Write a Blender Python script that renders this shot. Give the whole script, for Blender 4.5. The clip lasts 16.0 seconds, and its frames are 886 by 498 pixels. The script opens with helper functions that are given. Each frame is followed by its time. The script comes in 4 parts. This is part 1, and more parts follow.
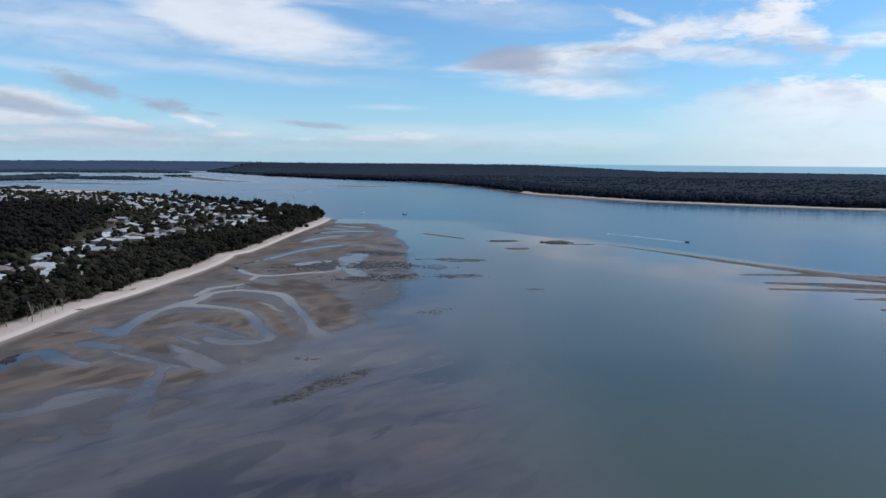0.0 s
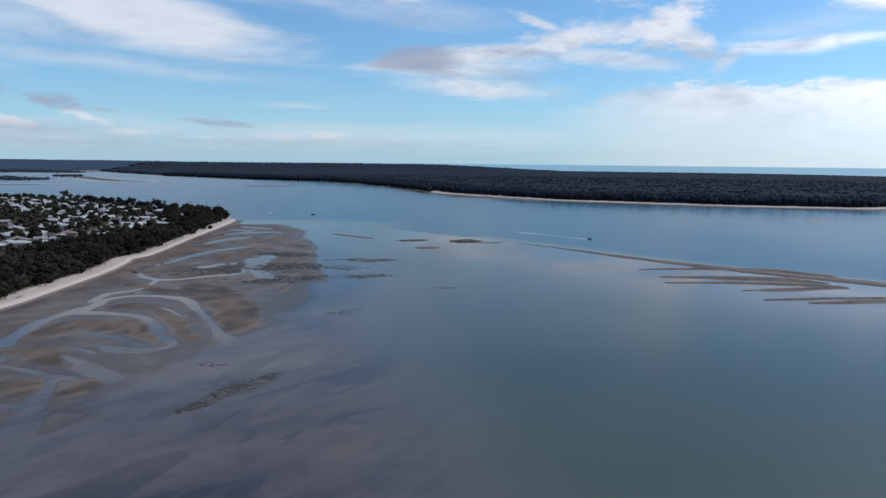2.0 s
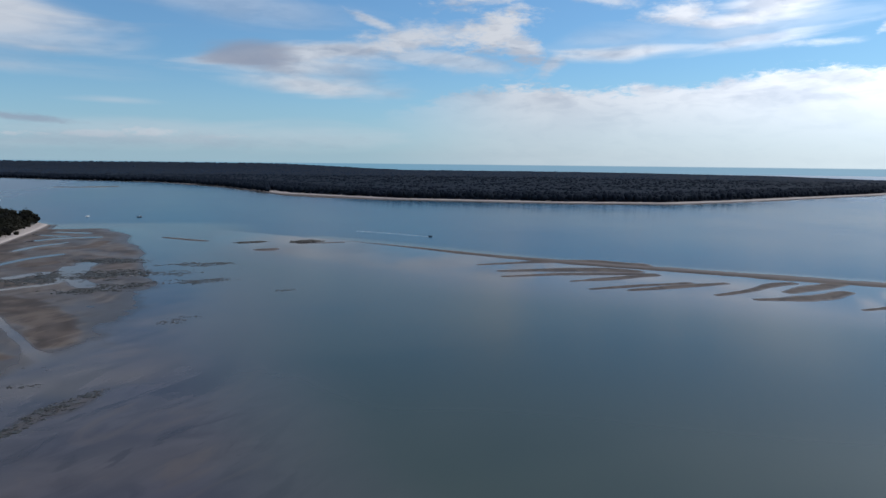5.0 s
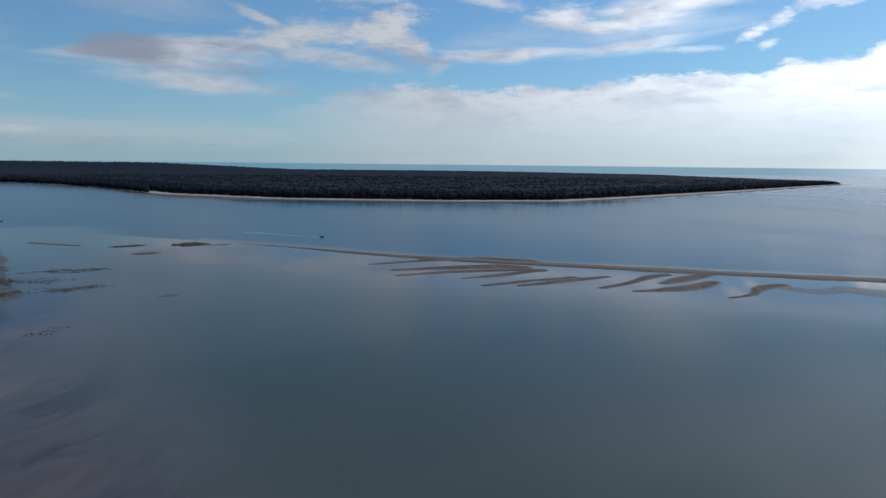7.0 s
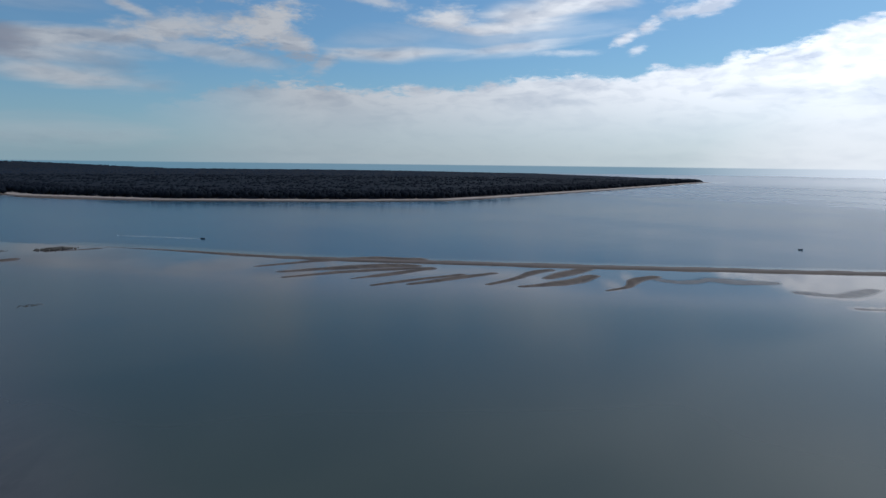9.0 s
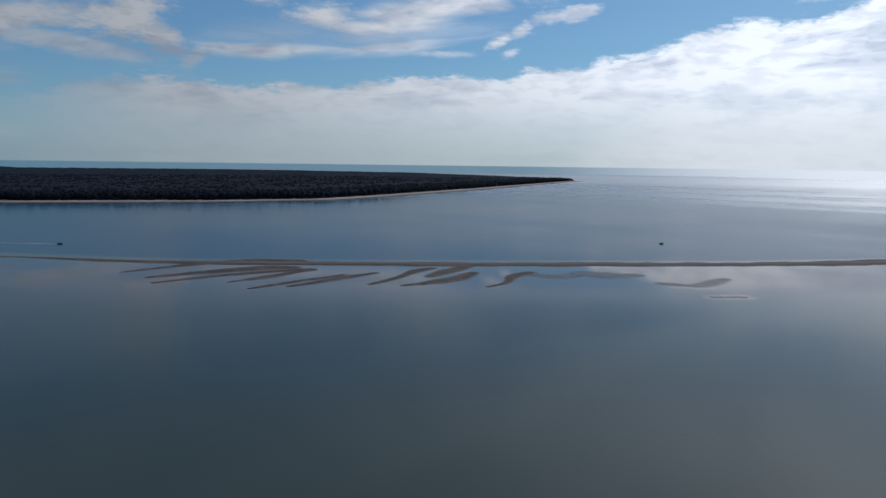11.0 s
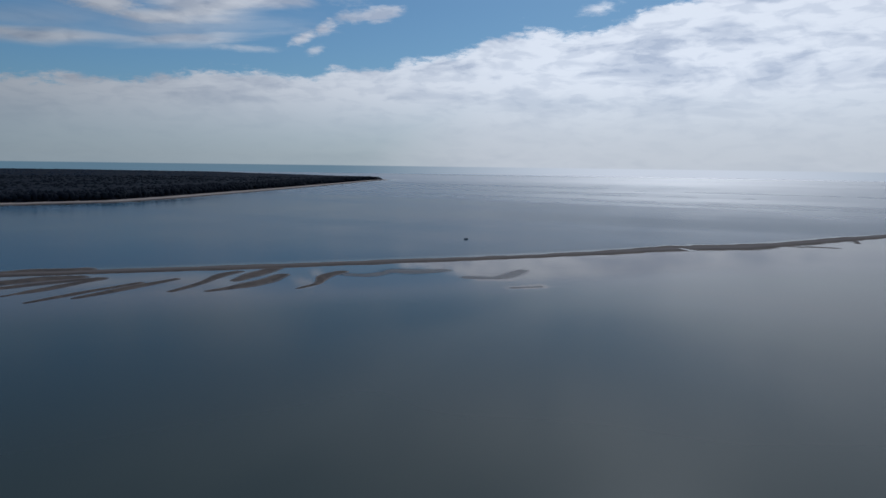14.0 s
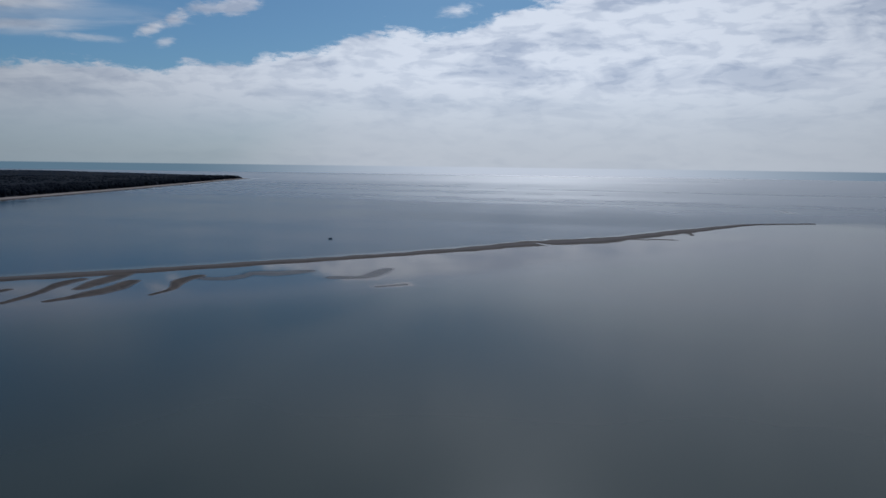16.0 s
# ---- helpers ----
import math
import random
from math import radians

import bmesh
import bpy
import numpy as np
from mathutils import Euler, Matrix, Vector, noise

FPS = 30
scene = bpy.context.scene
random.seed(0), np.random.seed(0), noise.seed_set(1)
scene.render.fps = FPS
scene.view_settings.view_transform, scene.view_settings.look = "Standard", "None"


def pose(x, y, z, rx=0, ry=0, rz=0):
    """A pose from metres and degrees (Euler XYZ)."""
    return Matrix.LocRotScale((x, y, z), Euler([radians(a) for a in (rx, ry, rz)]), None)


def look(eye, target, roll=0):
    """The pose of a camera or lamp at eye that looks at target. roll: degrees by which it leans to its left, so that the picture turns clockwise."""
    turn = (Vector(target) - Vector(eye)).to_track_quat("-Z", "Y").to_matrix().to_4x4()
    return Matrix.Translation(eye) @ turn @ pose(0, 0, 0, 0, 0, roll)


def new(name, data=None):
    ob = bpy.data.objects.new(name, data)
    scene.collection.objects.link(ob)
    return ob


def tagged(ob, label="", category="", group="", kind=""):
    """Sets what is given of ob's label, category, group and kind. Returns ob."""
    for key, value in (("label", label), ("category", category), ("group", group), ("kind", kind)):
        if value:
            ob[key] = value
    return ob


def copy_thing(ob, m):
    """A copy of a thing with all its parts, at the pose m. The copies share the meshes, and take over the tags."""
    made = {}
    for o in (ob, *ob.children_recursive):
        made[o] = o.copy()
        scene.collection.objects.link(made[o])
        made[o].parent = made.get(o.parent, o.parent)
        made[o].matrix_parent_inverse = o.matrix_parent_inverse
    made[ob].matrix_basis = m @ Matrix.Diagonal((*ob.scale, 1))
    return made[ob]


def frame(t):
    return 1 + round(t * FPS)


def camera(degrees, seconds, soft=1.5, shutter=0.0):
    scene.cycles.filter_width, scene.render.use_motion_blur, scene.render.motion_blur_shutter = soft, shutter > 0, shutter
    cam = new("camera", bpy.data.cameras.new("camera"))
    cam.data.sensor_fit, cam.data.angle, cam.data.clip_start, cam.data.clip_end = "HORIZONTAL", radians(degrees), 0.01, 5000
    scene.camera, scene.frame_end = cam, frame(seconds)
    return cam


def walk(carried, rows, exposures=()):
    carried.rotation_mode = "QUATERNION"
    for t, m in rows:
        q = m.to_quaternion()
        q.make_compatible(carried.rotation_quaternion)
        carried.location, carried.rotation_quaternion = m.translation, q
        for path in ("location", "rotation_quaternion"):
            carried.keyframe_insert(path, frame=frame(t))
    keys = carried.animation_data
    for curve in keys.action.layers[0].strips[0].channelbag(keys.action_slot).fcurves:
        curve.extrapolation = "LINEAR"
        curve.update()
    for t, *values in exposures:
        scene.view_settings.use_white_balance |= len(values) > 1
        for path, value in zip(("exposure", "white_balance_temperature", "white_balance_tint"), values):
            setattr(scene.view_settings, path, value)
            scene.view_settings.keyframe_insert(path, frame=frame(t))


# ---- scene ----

import functools


def aim(x, y, z, yaw, pitch, roll):
    """A camera pose from its place, heading, tilt and lean in degrees."""
    return pose(x, y, z, 90 + pitch, 0, yaw) @ pose(0, 0, 0, 0, 0, roll)


# The drone hovers sixty metres over the lagoon and turns to its right.
cam = camera(65.65, 16.0)
PATH = [
    (0.0, aim(0.00, 0.00, 60.00, 2.14, -7.18, 0.49)),
    (0.5, aim(0.10, -0.17, 60.04, 0.65, -7.17, 0.53)),
    (1.0, aim(0.20, -0.31, 60.06, -1.10, -7.17, 0.56)),
    (1.5, aim(0.30, -0.42, 60.09, -3.21, -7.17, 0.58)),
    (2.0, aim(0.39, -0.49, 60.11, -5.37, -7.15, 0.59)),
    (2.5, aim(0.48, -0.54, 60.12, -7.53, -7.14, 0.58)),
    (3.0, aim(0.56, -0.56, 60.13, -9.70, -7.13, 0.57)),
    (3.5, aim(0.64, -0.57, 60.14, -11.86, -7.12, 0.57)),
    (6.0, aim(0.96, -0.35, 60.15, -23.00, -7.10, 0.63)),
    (6.5, aim(1.01, -0.29, 60.15, -25.24, -7.10, 0.61)),
    (7.0, aim(1.06, -0.22, 60.15, -27.52, -7.08, 0.60)),
    (7.5, aim(1.10, -0.15, 60.15, -29.79, -7.06, 0.61)),
    (8.0, aim(1.14, -0.09, 60.15, -32.04, -7.06, 0.62)),
    (8.5, aim(1.17, -0.03, 60.16, -34.42, -7.06, 0.64)),
    (9.0, aim(1.20, 0.01, 60.17, -36.83, -7.06, 0.67)),
    (11.5, aim(1.27, -0.00, 60.28, -49.24, -6.99, 0.74)),
    (12.0, aim(1.27, -0.07, 60.31, -51.76, -6.98, 0.75)),
    (12.5, aim(1.26, -0.18, 60.36, -54.53, -6.95, 0.75)),
    (13.0, aim(1.25, -0.31, 60.41, -57.29, -6.94, 0.76)),
    (13.5, aim(1.24, -0.48, 60.47, -59.95, -6.93, 0.76)),
    (14.0, aim(1.22, -0.69, 60.54, -62.51, -6.91, 0.76)),
    (14.5, aim(1.19, -0.94, 60.62, -65.11, -6.90, 0.75)),
    (15.0, aim(1.16, -1.24, 60.71, -67.86, -6.90, 0.73)),
    (15.5, aim(1.12, -1.58, 60.81, -70.67, -6.90, 0.73)),
    (16.0, aim(1.08, -1.97, 60.91, -73.69, -6.90, 0.75)),
]
EXPOSURES = [(0.0, 0.10, 5950, 11.0), (3.5, -0.15, 5950, 11.0), (7.0, -0.52, 5950, 10.0), (9.0, -0.77, 5950, 10.0), (12.5, -1.18, 5800, 10.0), (16.0, -1.50, 5680, 10.5)]
walk(cam, PATH, EXPOSURES)

# ---------------------------------------------------------------- world and sun
SUN_BEARING, SUN_HEIGHT = 81.3, 40.0      # degrees clockwise from +y, and above the horizon


class Graph:
    """Short hand for building a node tree."""

    def __init__(self, tree):
        self.tree = tree
        tree.nodes.clear()

    def add(self, kind, **settings):
        node = self.tree.nodes.new(kind)
        for key, value in settings.items():
            if key == "operation":
                node.operation = value
            elif key == "blend_type":
                node.blend_type = value
            elif key == "data_type":
                node.data_type = value
            elif key == "interpolation_type":
                node.interpolation_type = value
        return node

    def wire(self, a, b):
        self.tree.links.new(a, b)

    def put(self, socket, value):
        if isinstance(value, bpy.types.NodeSocket):
            self.wire(value, socket)
        else:
            socket.default_value = value

    def math(self, operation, a, b=0.0, c=0.0, clamp=False):
        node = self.add("ShaderNodeMath", operation=operation)
        node.use_clamp = clamp
        for socket, value in zip(node.inputs, (a, b, c)):
            self.put(socket, value)
        return node.outputs[0]

    def ramp(self, value, lo, hi, out_lo=0.0, out_hi=1.0, smooth=True):
        node = self.add("ShaderNodeMapRange", interpolation_type="SMOOTHSTEP" if smooth else "LINEAR")
        for socket, v in zip(node.inputs, (value, lo, hi, out_lo, out_hi)):
            self.put(socket, v)
        return node.outputs[0]

    def mix(self, factor, a, b, blend="MIX"):
        node = self.add("ShaderNodeMix", data_type="RGBA", blend_type=blend)
        self.put(node.inputs[0], factor)
        for socket, v in ((node.inputs[6], a), (node.inputs[7], b)):
            self.put(socket, v if isinstance(v, bpy.types.NodeSocket) or len(v) == 4 else (*v, 1))
        return node.outputs[2]

    def noise(self, vector, scale, detail=4.0, rough=0.55, distortion=0.0):
        node = self.add("ShaderNodeTexNoise")
        if vector is not None:
            self.wire(vector, node.inputs["Vector"])
        node.inputs["Scale"].default_value = scale
        node.inputs["Detail"].default_value = detail
        node.inputs["Roughness"].default_value = rough
        node.inputs["Distortion"].default_value = distortion
        return node.outputs["Fac"]

    def stretch(self, vector, x, y, z=1.0, turn=0.0):
        node = self.add("ShaderNodeMapping")
        self.wire(vector, node.inputs[0])
        node.inputs["Rotation"].default_value[2] = radians(turn)
        node.inputs["Scale"].default_value = (x, y, z)
        return node.outputs[0]

    def streaks(self, vector, along, across, heading):
        """Coordinates drawn out along a heading, in metres."""
        node = self.add("ShaderNodeMapping")
        node.vector_type = "TEXTURE"
        self.wire(vector, node.inputs[0])
        node.inputs["Rotation"].default_value[2] = radians(heading)
        node.inputs["Scale"].default_value = (along, across, 40.0)
        return node.outputs[0]

    def combine(self, x, y, z=0.0):
        node = self.add("ShaderNodeCombineXYZ")
        for socket, v in zip(node.inputs, (x, y, z)):
            self.put(socket, v)
        return node.outputs[0]


def build_world():
    world = bpy.data.worlds.new("sky")
    scene.world = world
    world.use_nodes = True
    g = Graph(world.node_tree)
    coords = g.add("ShaderNodeTexCoord")
    split = g.add("ShaderNodeSeparateXYZ")
    g.wire(coords.outputs["Generated"], split.inputs[0])
    x, y, z = split.outputs
    bearing = g.math("MULTIPLY", g.math("ARCTAN2", x, y), 57.2958)
    height = g.math("MULTIPLY", g.math("ARCSINE", z), 57.2958)
    rise = g.math("ABSOLUTE", height)
    # clear air, by a physical sky, flipped below the horizon as the painted sea's reflection
    up = g.combine(x, y, g.math("MAXIMUM", g.math("ABSOLUTE", z), 0.012))
    sky = g.add("ShaderNodeTexSky")
    sky.sky_type, sky.sun_disc = "NISHITA", False
    sky.sun_elevation, sky.sun_rotation = radians(SUN_HEIGHT), radians(SUN_BEARING)
    sky.air_density, sky.dust_density, sky.ozone_density = 1.0, 0.6, 1.6
    g.wire(up, sky.inputs[0])
    clear = g.mix(1.0, sky.outputs[0], (SKY_GAIN[0], SKY_GAIN[1], SKY_GAIN[2], 1), "MULTIPLY")
    haze = g.ramp(rise, 0.0, 8.0, 0.46, 0.08)
    clear = g.mix(haze, clear, HAZE)
    # clouds: streaky noise, flattened towards the horizon
    flat = g.combine(g.math("MULTIPLY", bearing, 0.10), g.math("MULTIPLY", rise, 0.28), 3.1)
    streaks = g.noise(g.stretch(flat, 1.0, 1.0, 1.0, 9.0), 1.0, 7.0, 0.60, 0.35)
    puffs = g.noise(flat, 3.6, 8.0, 0.66, 0.2)
    fluff = g.math("ADD", g.math("MULTIPLY", streaks, 0.62), g.math("MULTIPLY", puffs, 0.38))
    wisps = g.noise(g.stretch(flat, 1.0, 1.0, 1.0, -14.0), 12.0, 5.0, 0.6, 0.5)
    fluff = g.math("ADD", g.math("SUBTRACT", fluff, 0.5), g.math("MULTIPLY", g.math("SUBTRACT", wisps, 0.5), 0.22))
    place = g.combine(bearing, rise)
    crisp = g.math("ADD", g.math("MULTIPLY", fluff, 0.6), g.math("MULTIPLY", g.math("SUBTRACT", wisps, 0.5), 0.5))
    smooth = g.math("SUBTRACT", g.noise(g.stretch(flat, 0.7, 1.5, 1.0, 9.0), 1.3, 4.0, 0.5, 0.6), 0.5)

    def patch(b, h, rb, rh, strength, turn=0.0, soft=0.15, ragged=5.2):
        node = g.add("ShaderNodeMapping")
        node.vector_type = "TEXTURE"
        g.wire(place, node.inputs[0])
        node.inputs["Location"].default_value = (b, h, 0)
        node.inputs["Rotation"].default_value[2] = radians(turn)
        node.inputs["Scale"].default_value = (rb, rh, 1)
        far = g.add("ShaderNodeVectorMath", operation="LENGTH")
        g.wire(node.outputs[0], far.inputs[0])
        far = g.math("SUBTRACT", far.outputs["Value"], g.math("MULTIPLY", smooth if ragged < 4 else fluff if ragged < 6 else crisp, ragged))
        return g.ramp(far, 1.0 + soft * 2, 1.0 - soft * 3, 0.0, strength)

    def most(values):
        total = values[0]
        for v in values[1:]:
            total = g.math("MAXIMUM", total, v)
        return total

    # smooth high veil, then the white heaps and streaks, then the grey undersides
    veil = most([
        patch(-17.4, 10.4, 10.8, 2.3, 0.85, -9, 0.16, 1.2), patch(-29.0, 9.6, 12.0, 1.7, 0.62, 2, 0.4, 2.2), patch(-20.0, 7.1, 11.0, 0.6, 0.42, -3, 0.4, 2.6),
        patch(-19.0, 15.5, 16.0, 3.0, 0.70, -4, 0.4, 3.0), patch(-11.0, 7.8, 3.0, 0.35, 0.6, 0, 0.35, 2.6), patch(-7.0, 4.4, 2.6, 0.22, 0.4, 0, 0.4, 2.6),
        patch(-33.0, 6.6, 6.0, 0.5, 0.35, -4, 0.4, 2.6), patch(-5.0, 2.0, 34.0, 0.9, 0.35, 0, 0.4, 3.0), patch(2.0, 11.8, 6.0, 1.2, 0.35, -5, 0.45, 3.0),
        patch(33.5, 10.0, 4.5, 0.7, 0.35, 4, 0.45, 3.0), patch(41.5, 10.1, 6.5, 1.0, 0.5, 6, 0.45, 3.0)])
    white = most([
        patch(6.8, 6.3, 6.6, 0.85, 0.84, -3, 0.3, 3.2), patch(6.5, 7.4, 6.0, 1.15, 0.78, 4, 0.35, 3.2), patch(9.5, 8.6, 4.8, 1.0, 0.85, 10, 0.28, 3.8),
        patch(15.5, 9.9, 6.2, 1.0, 0.90, 11, 0.28, 4.2), patch(13.0, 11.0, 2.8, 0.38, 0.75, -20, 0.28, 4.2), patch(17.5, 8.5, 4.4, 0.55, 0.65, -4, 0.32, 4.2),
        patch(22.4, 10.8, 3.6, 1.6, 0.97, 10, 0.22, 5.0), patch(24.6, 9.4, 2.0, 0.9, 0.9, -30, 0.24, 5.0), patch(20.5, 8.0, 3.2, 0.6, 0.6, -6, 0.35, 4.2), patch(21.5, 13.2, 4.5, 1.1, 0.85, 10, 0.25, 5.0),
        patch(27.2, 8.0, 1.2, 0.55, 0.7, 40, 0.3, 5.0), patch(34.0, 8.7, 8.0, 0.52, 0.85, 4, 0.32, 3.6), patch(1.5, 13.2, 5.5, 0.7, 0.7, 0, 0.3, 4.2),
        patch(36.6, 11.4, 2.7, 0.95, 0.95, 4, 0.24, 4.0), patch(44.0, 11.5, 5.8, 1.05, 0.95, 9, 0.26, 3.6), patch(41.5, 9.2, 7.2, 0.50, 0.80, 6, 0.3, 3.6), patch(46.5, 8.9, 2.6, 0.30, 0.55, 0, 0.3, 4.2),
        patch(51.2, 9.9, 1.4, 0.50, 0.92, 25, 0.22, 5.4), patch(52.8, 10.7, 1.1, 0.55, 0.92, 30, 0.22, 5.4), patch(52.1, 9.0, 0.8, 0.36, 0.7, 20, 0.25, 5.2),
        patch(54.9, 11.5, 1.5, 0.42, 0.78, 4, 0.25, 5.4), patch(57.2, 11.8, 1.6, 0.48, 0.88, 10, 0.22, 5.4), patch(48.5, 13.6, 5.0, 0.7, 0.75, -5, 0.3, 5.0), patch(30.5, 13.0, 3.0, 0.6, 0.7, -15, 0.3, 4.6),
        patch(74.6, 12.2, 1.7, 0.5, 0.8, 10, 0.25, 5.2),
        patch(-33.0, 4.3, 3.8, 0.6, 0.88, -10, 0.26, 4.2), patch(-21.8, 3.05, 2.6, 0.48, 0.94, -12, 0.2, 5.4), patch(-27.0, 2.7, 3.0, 0.45, 0.9, -4, 0.22, 5.4), patch(-33.6, 2.9, 3.2, 0.55, 0.88, 0, 0.22, 5.4),
        patch(-30.0, 2.0, 4.0, 0.45, 0.75, 0, 0.25, 5.4), patch(-18.5, 2.1, 3.2, 0.42, 0.7, 0, 0.25, 5.4), patch(-35.0, 1.5, 3.0, 0.24, 0.6, 0, 0.3, 6.2), patch(-24.0, 1.6, 3.0, 0.22, 0.55, 0, 0.3, 6.2),
        patch(-4.0, 2.1, 2.2, 0.4, 0.7, 0, 0.25, 5.4), patch(-8.0, 1.9, 2.2, 0.36, 0.6, 0, 0.25, 5.4), patch(1.0, 1.9, 3.0, 0.22, 0.45, 0, 0.3, 6.2), patch(-13.5, 1.8, 2.4, 0.22, 0.5, 0, 0.3, 6.2)])
    grey = most([
        patch(2.9, 8.35, 2.9, 1.1, 0.85, -8, 0.24, 3.0), patch(5.0, 7.3, 2.0, 0.4, 0.45, -10, 0.35, 4.2), patch(11.0, 6.9, 1.8, 0.45, 0.35, 0, 0.4, 4.4),
        patch(-28.8, 5.15, 3.0, 0.62, 0.85, -16, 0.22, 4.2), patch(-24.6, 4.15, 3.0, 0.65, 0.88, -10, 0.22, 4.2), patch(-20.5, 3.6, 1.4, 0.16, 0.5, -4, 0.3, 4.6),
        patch(-32.8, 3.7, 3.8, 0.55, 0.75, -10, 0.26, 4.2), patch(-28.0, 2.2, 9.0, 0.55, 0.55, 0, 0.4, 5.0), patch(-29.0, 1.3, 14.0, 0.55, 0.5, 0, 0.4, 4.6),
        patch(-29.0, 2.0, 15.0, 1.1, 0.42, -2, 0.4, 4.0), patch(-13.0, 2.95, 2.8, 0.24, 0.65, -4, 0.25, 4.6), patch(-9.0, 1.5, 14.0, 0.5, 0.34, 0, 0.4, 4.6)])
    # the great bank towards the sun: its top climbs with the bearing
    ramp = g.add("ShaderNodeValToRGB")
    g.wire(g.ramp(bearing, 10.0, 110.0, 0.0, 1.0, False), ramp.inputs[0])
    tops = ((10, 2.8), (14.7, 4.4), (19, 5.9), (23.5, 6.4), (32, 6.3), (36, 6.2), (40, 6.5), (44, 7.2), (52, 7.0), (53.4, 8.0), (58.4, 8.3), (62.3, 9.0), (65.3, 10.0), (69.8, 11.0), (72, 10.6), (75, 11.2), (78.5, 12.2), (86, 14.5), (110, 20))
    stops = tuple(((b - 10) / 100, top) for b, top in tops)
    line = ramp.color_ramp
    while len(line.elements) < len(stops):
        line.elements.new(0.5)
    for element, (at, top) in zip(line.elements, stops):
        element.position, element.color = at, (top / 20, top / 20, top / 20, 1)
    over = g.math("SUBTRACT", g.math("MULTIPLY", ramp.outputs[0], 20.0), rise)
    billow = g.math("SUBTRACT", g.noise(g.stretch(flat, 1.0, 0.9, 1.0, 20.0), 3.0, 5.0, 0.52, 0.3), 0.5)
    over = g.math("ADD", over, g.math("ADD", g.math("ADD", g.math("MULTIPLY", fluff, 2.0), g.math("MULTIPLY", g.math("SUBTRACT", wisps, 0.5), 1.0)), g.math("MULTIPLY", billow, 2.4)))
    bank = g.ramp(over, -0.15, 0.75, 0.0, 0.93)
    fade = g.ramp(bearing, 10.0, 27.0, 0.0, 1.0)
    thin_foot = g.math("MAXIMUM", g.ramp(rise, 0.0, 6.5, 0.5, 1.0), g.ramp(bearing, 42.0, 68.0, 0.0, 0.95))
    bank = g.math("MULTIPLY", g.math("MULTIPLY", bank, fade), thin_foot)
    # overhead and behind: broken cloud
    dome = g.noise(g.combine(g.math("DIVIDE", x, g.math("ADD", rise, 14.0)), g.math("DIVIDE", y, g.math("ADD", rise, 14.0)), z), 6.0, 2.0, 0.5)
    milky = g.ramp(bearing, 25.0, 85.0, 0.0, 0.06)      # unseen deck, made denser sunward to whiten what the water reflects
    above = g.math("MULTIPLY", g.ramp(g.math("ADD", dome, milky), 0.34, 0.62, 0.0, 0.85), g.ramp(rise, 12.5, 20.0))
    side = g.ramp(g.math("ABSOLUTE", g.math("SUBTRACT", bearing, 35.0)), 72.0, 90.0)
    behind = g.math("MULTIPLY", g.ramp(fluff, -0.04, 0.1, 0.0, 0.8), side)
    cloud = most([veil, white, bank, above, behind])
    # self shading inside the clouds
    lumps = g.noise(g.stretch(flat, 1.0, 1.2, 1.0, 4.0), 1.25, 5.0, 0.55, 0.4)
    ripple = g.noise(g.stretch(flat, 1.0, 1.1, 1.0, -6.0), 4.2, 4.0, 0.52, 0.4)
    shade = g.math("ADD", g.math("MULTIPLY", g.ramp(lumps, 0.45, 0.63), 0.75), g.math("MULTIPLY", g.ramp(ripple, 0.46, 0.64), 0.42))
    shade = g.math("MULTIPLY", shade, g.ramp(rise, 2.0, 9.0, 0.2, 1.0), clamp=True)
    shade = g.math("MULTIPLY", shade, g.math("SUBTRACT", 1.0, g.math("MULTIPLY", veil, 0.85)))
    tone = g.mix(shade, CLOUD_LIT, CLOUD_DIM)
    near_sun = g.ramp(g.math("ABSOLUTE", g.math("SUBTRACT", bearing, SUN_BEARING)), 64.0, 5.0)
    glow = g.math("ADD", 1.0, g.math("MULTIPLY", near_sun, g.ramp(rise, 0.5, 8.0, 0.95, 1.65)))
    bright = g.add("ShaderNodeVectorMath", operation="SCALE")
    g.wire(tone, bright.inputs[0])
    g.wire(glow, bright.inputs["Scale"])
    tone = bright.outputs[0]
    colour = g.mix(cloud, clear, tone)
    colour = g.mix(g.math("MULTIPLY", grey, 0.95), colour, CLOUD_GREY)
    # open sea past the sheet's rim, painted into the backdrop with its sun glint
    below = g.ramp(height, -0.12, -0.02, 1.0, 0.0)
    painted_glint = g.ramp(g.math("ABSOLUTE", g.math("SUBTRACT", bearing, SUN_BEARING)), 30.0, 2.0)
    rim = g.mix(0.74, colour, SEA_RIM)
    rim = g.mix(g.math("MULTIPLY", painted_glint, 0.9), rim, (1.7, 1.72, 1.75, 1))
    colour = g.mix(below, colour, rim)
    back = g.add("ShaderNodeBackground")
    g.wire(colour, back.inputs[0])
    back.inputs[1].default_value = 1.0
    out = g.add("ShaderNodeOutputWorld")
    g.wire(back.outputs[0], out.inputs[0])


SKY_GAIN = (0.074, 0.107, 0.126)
HAZE = (0.48, 0.67, 0.86)
CLOUD_LIT, CLOUD_DIM, CLOUD_GREY = (0.80, 0.795, 0.79), (0.47, 0.50, 0.56), (0.35, 0.38, 0.46)
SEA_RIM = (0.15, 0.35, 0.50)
build_world()

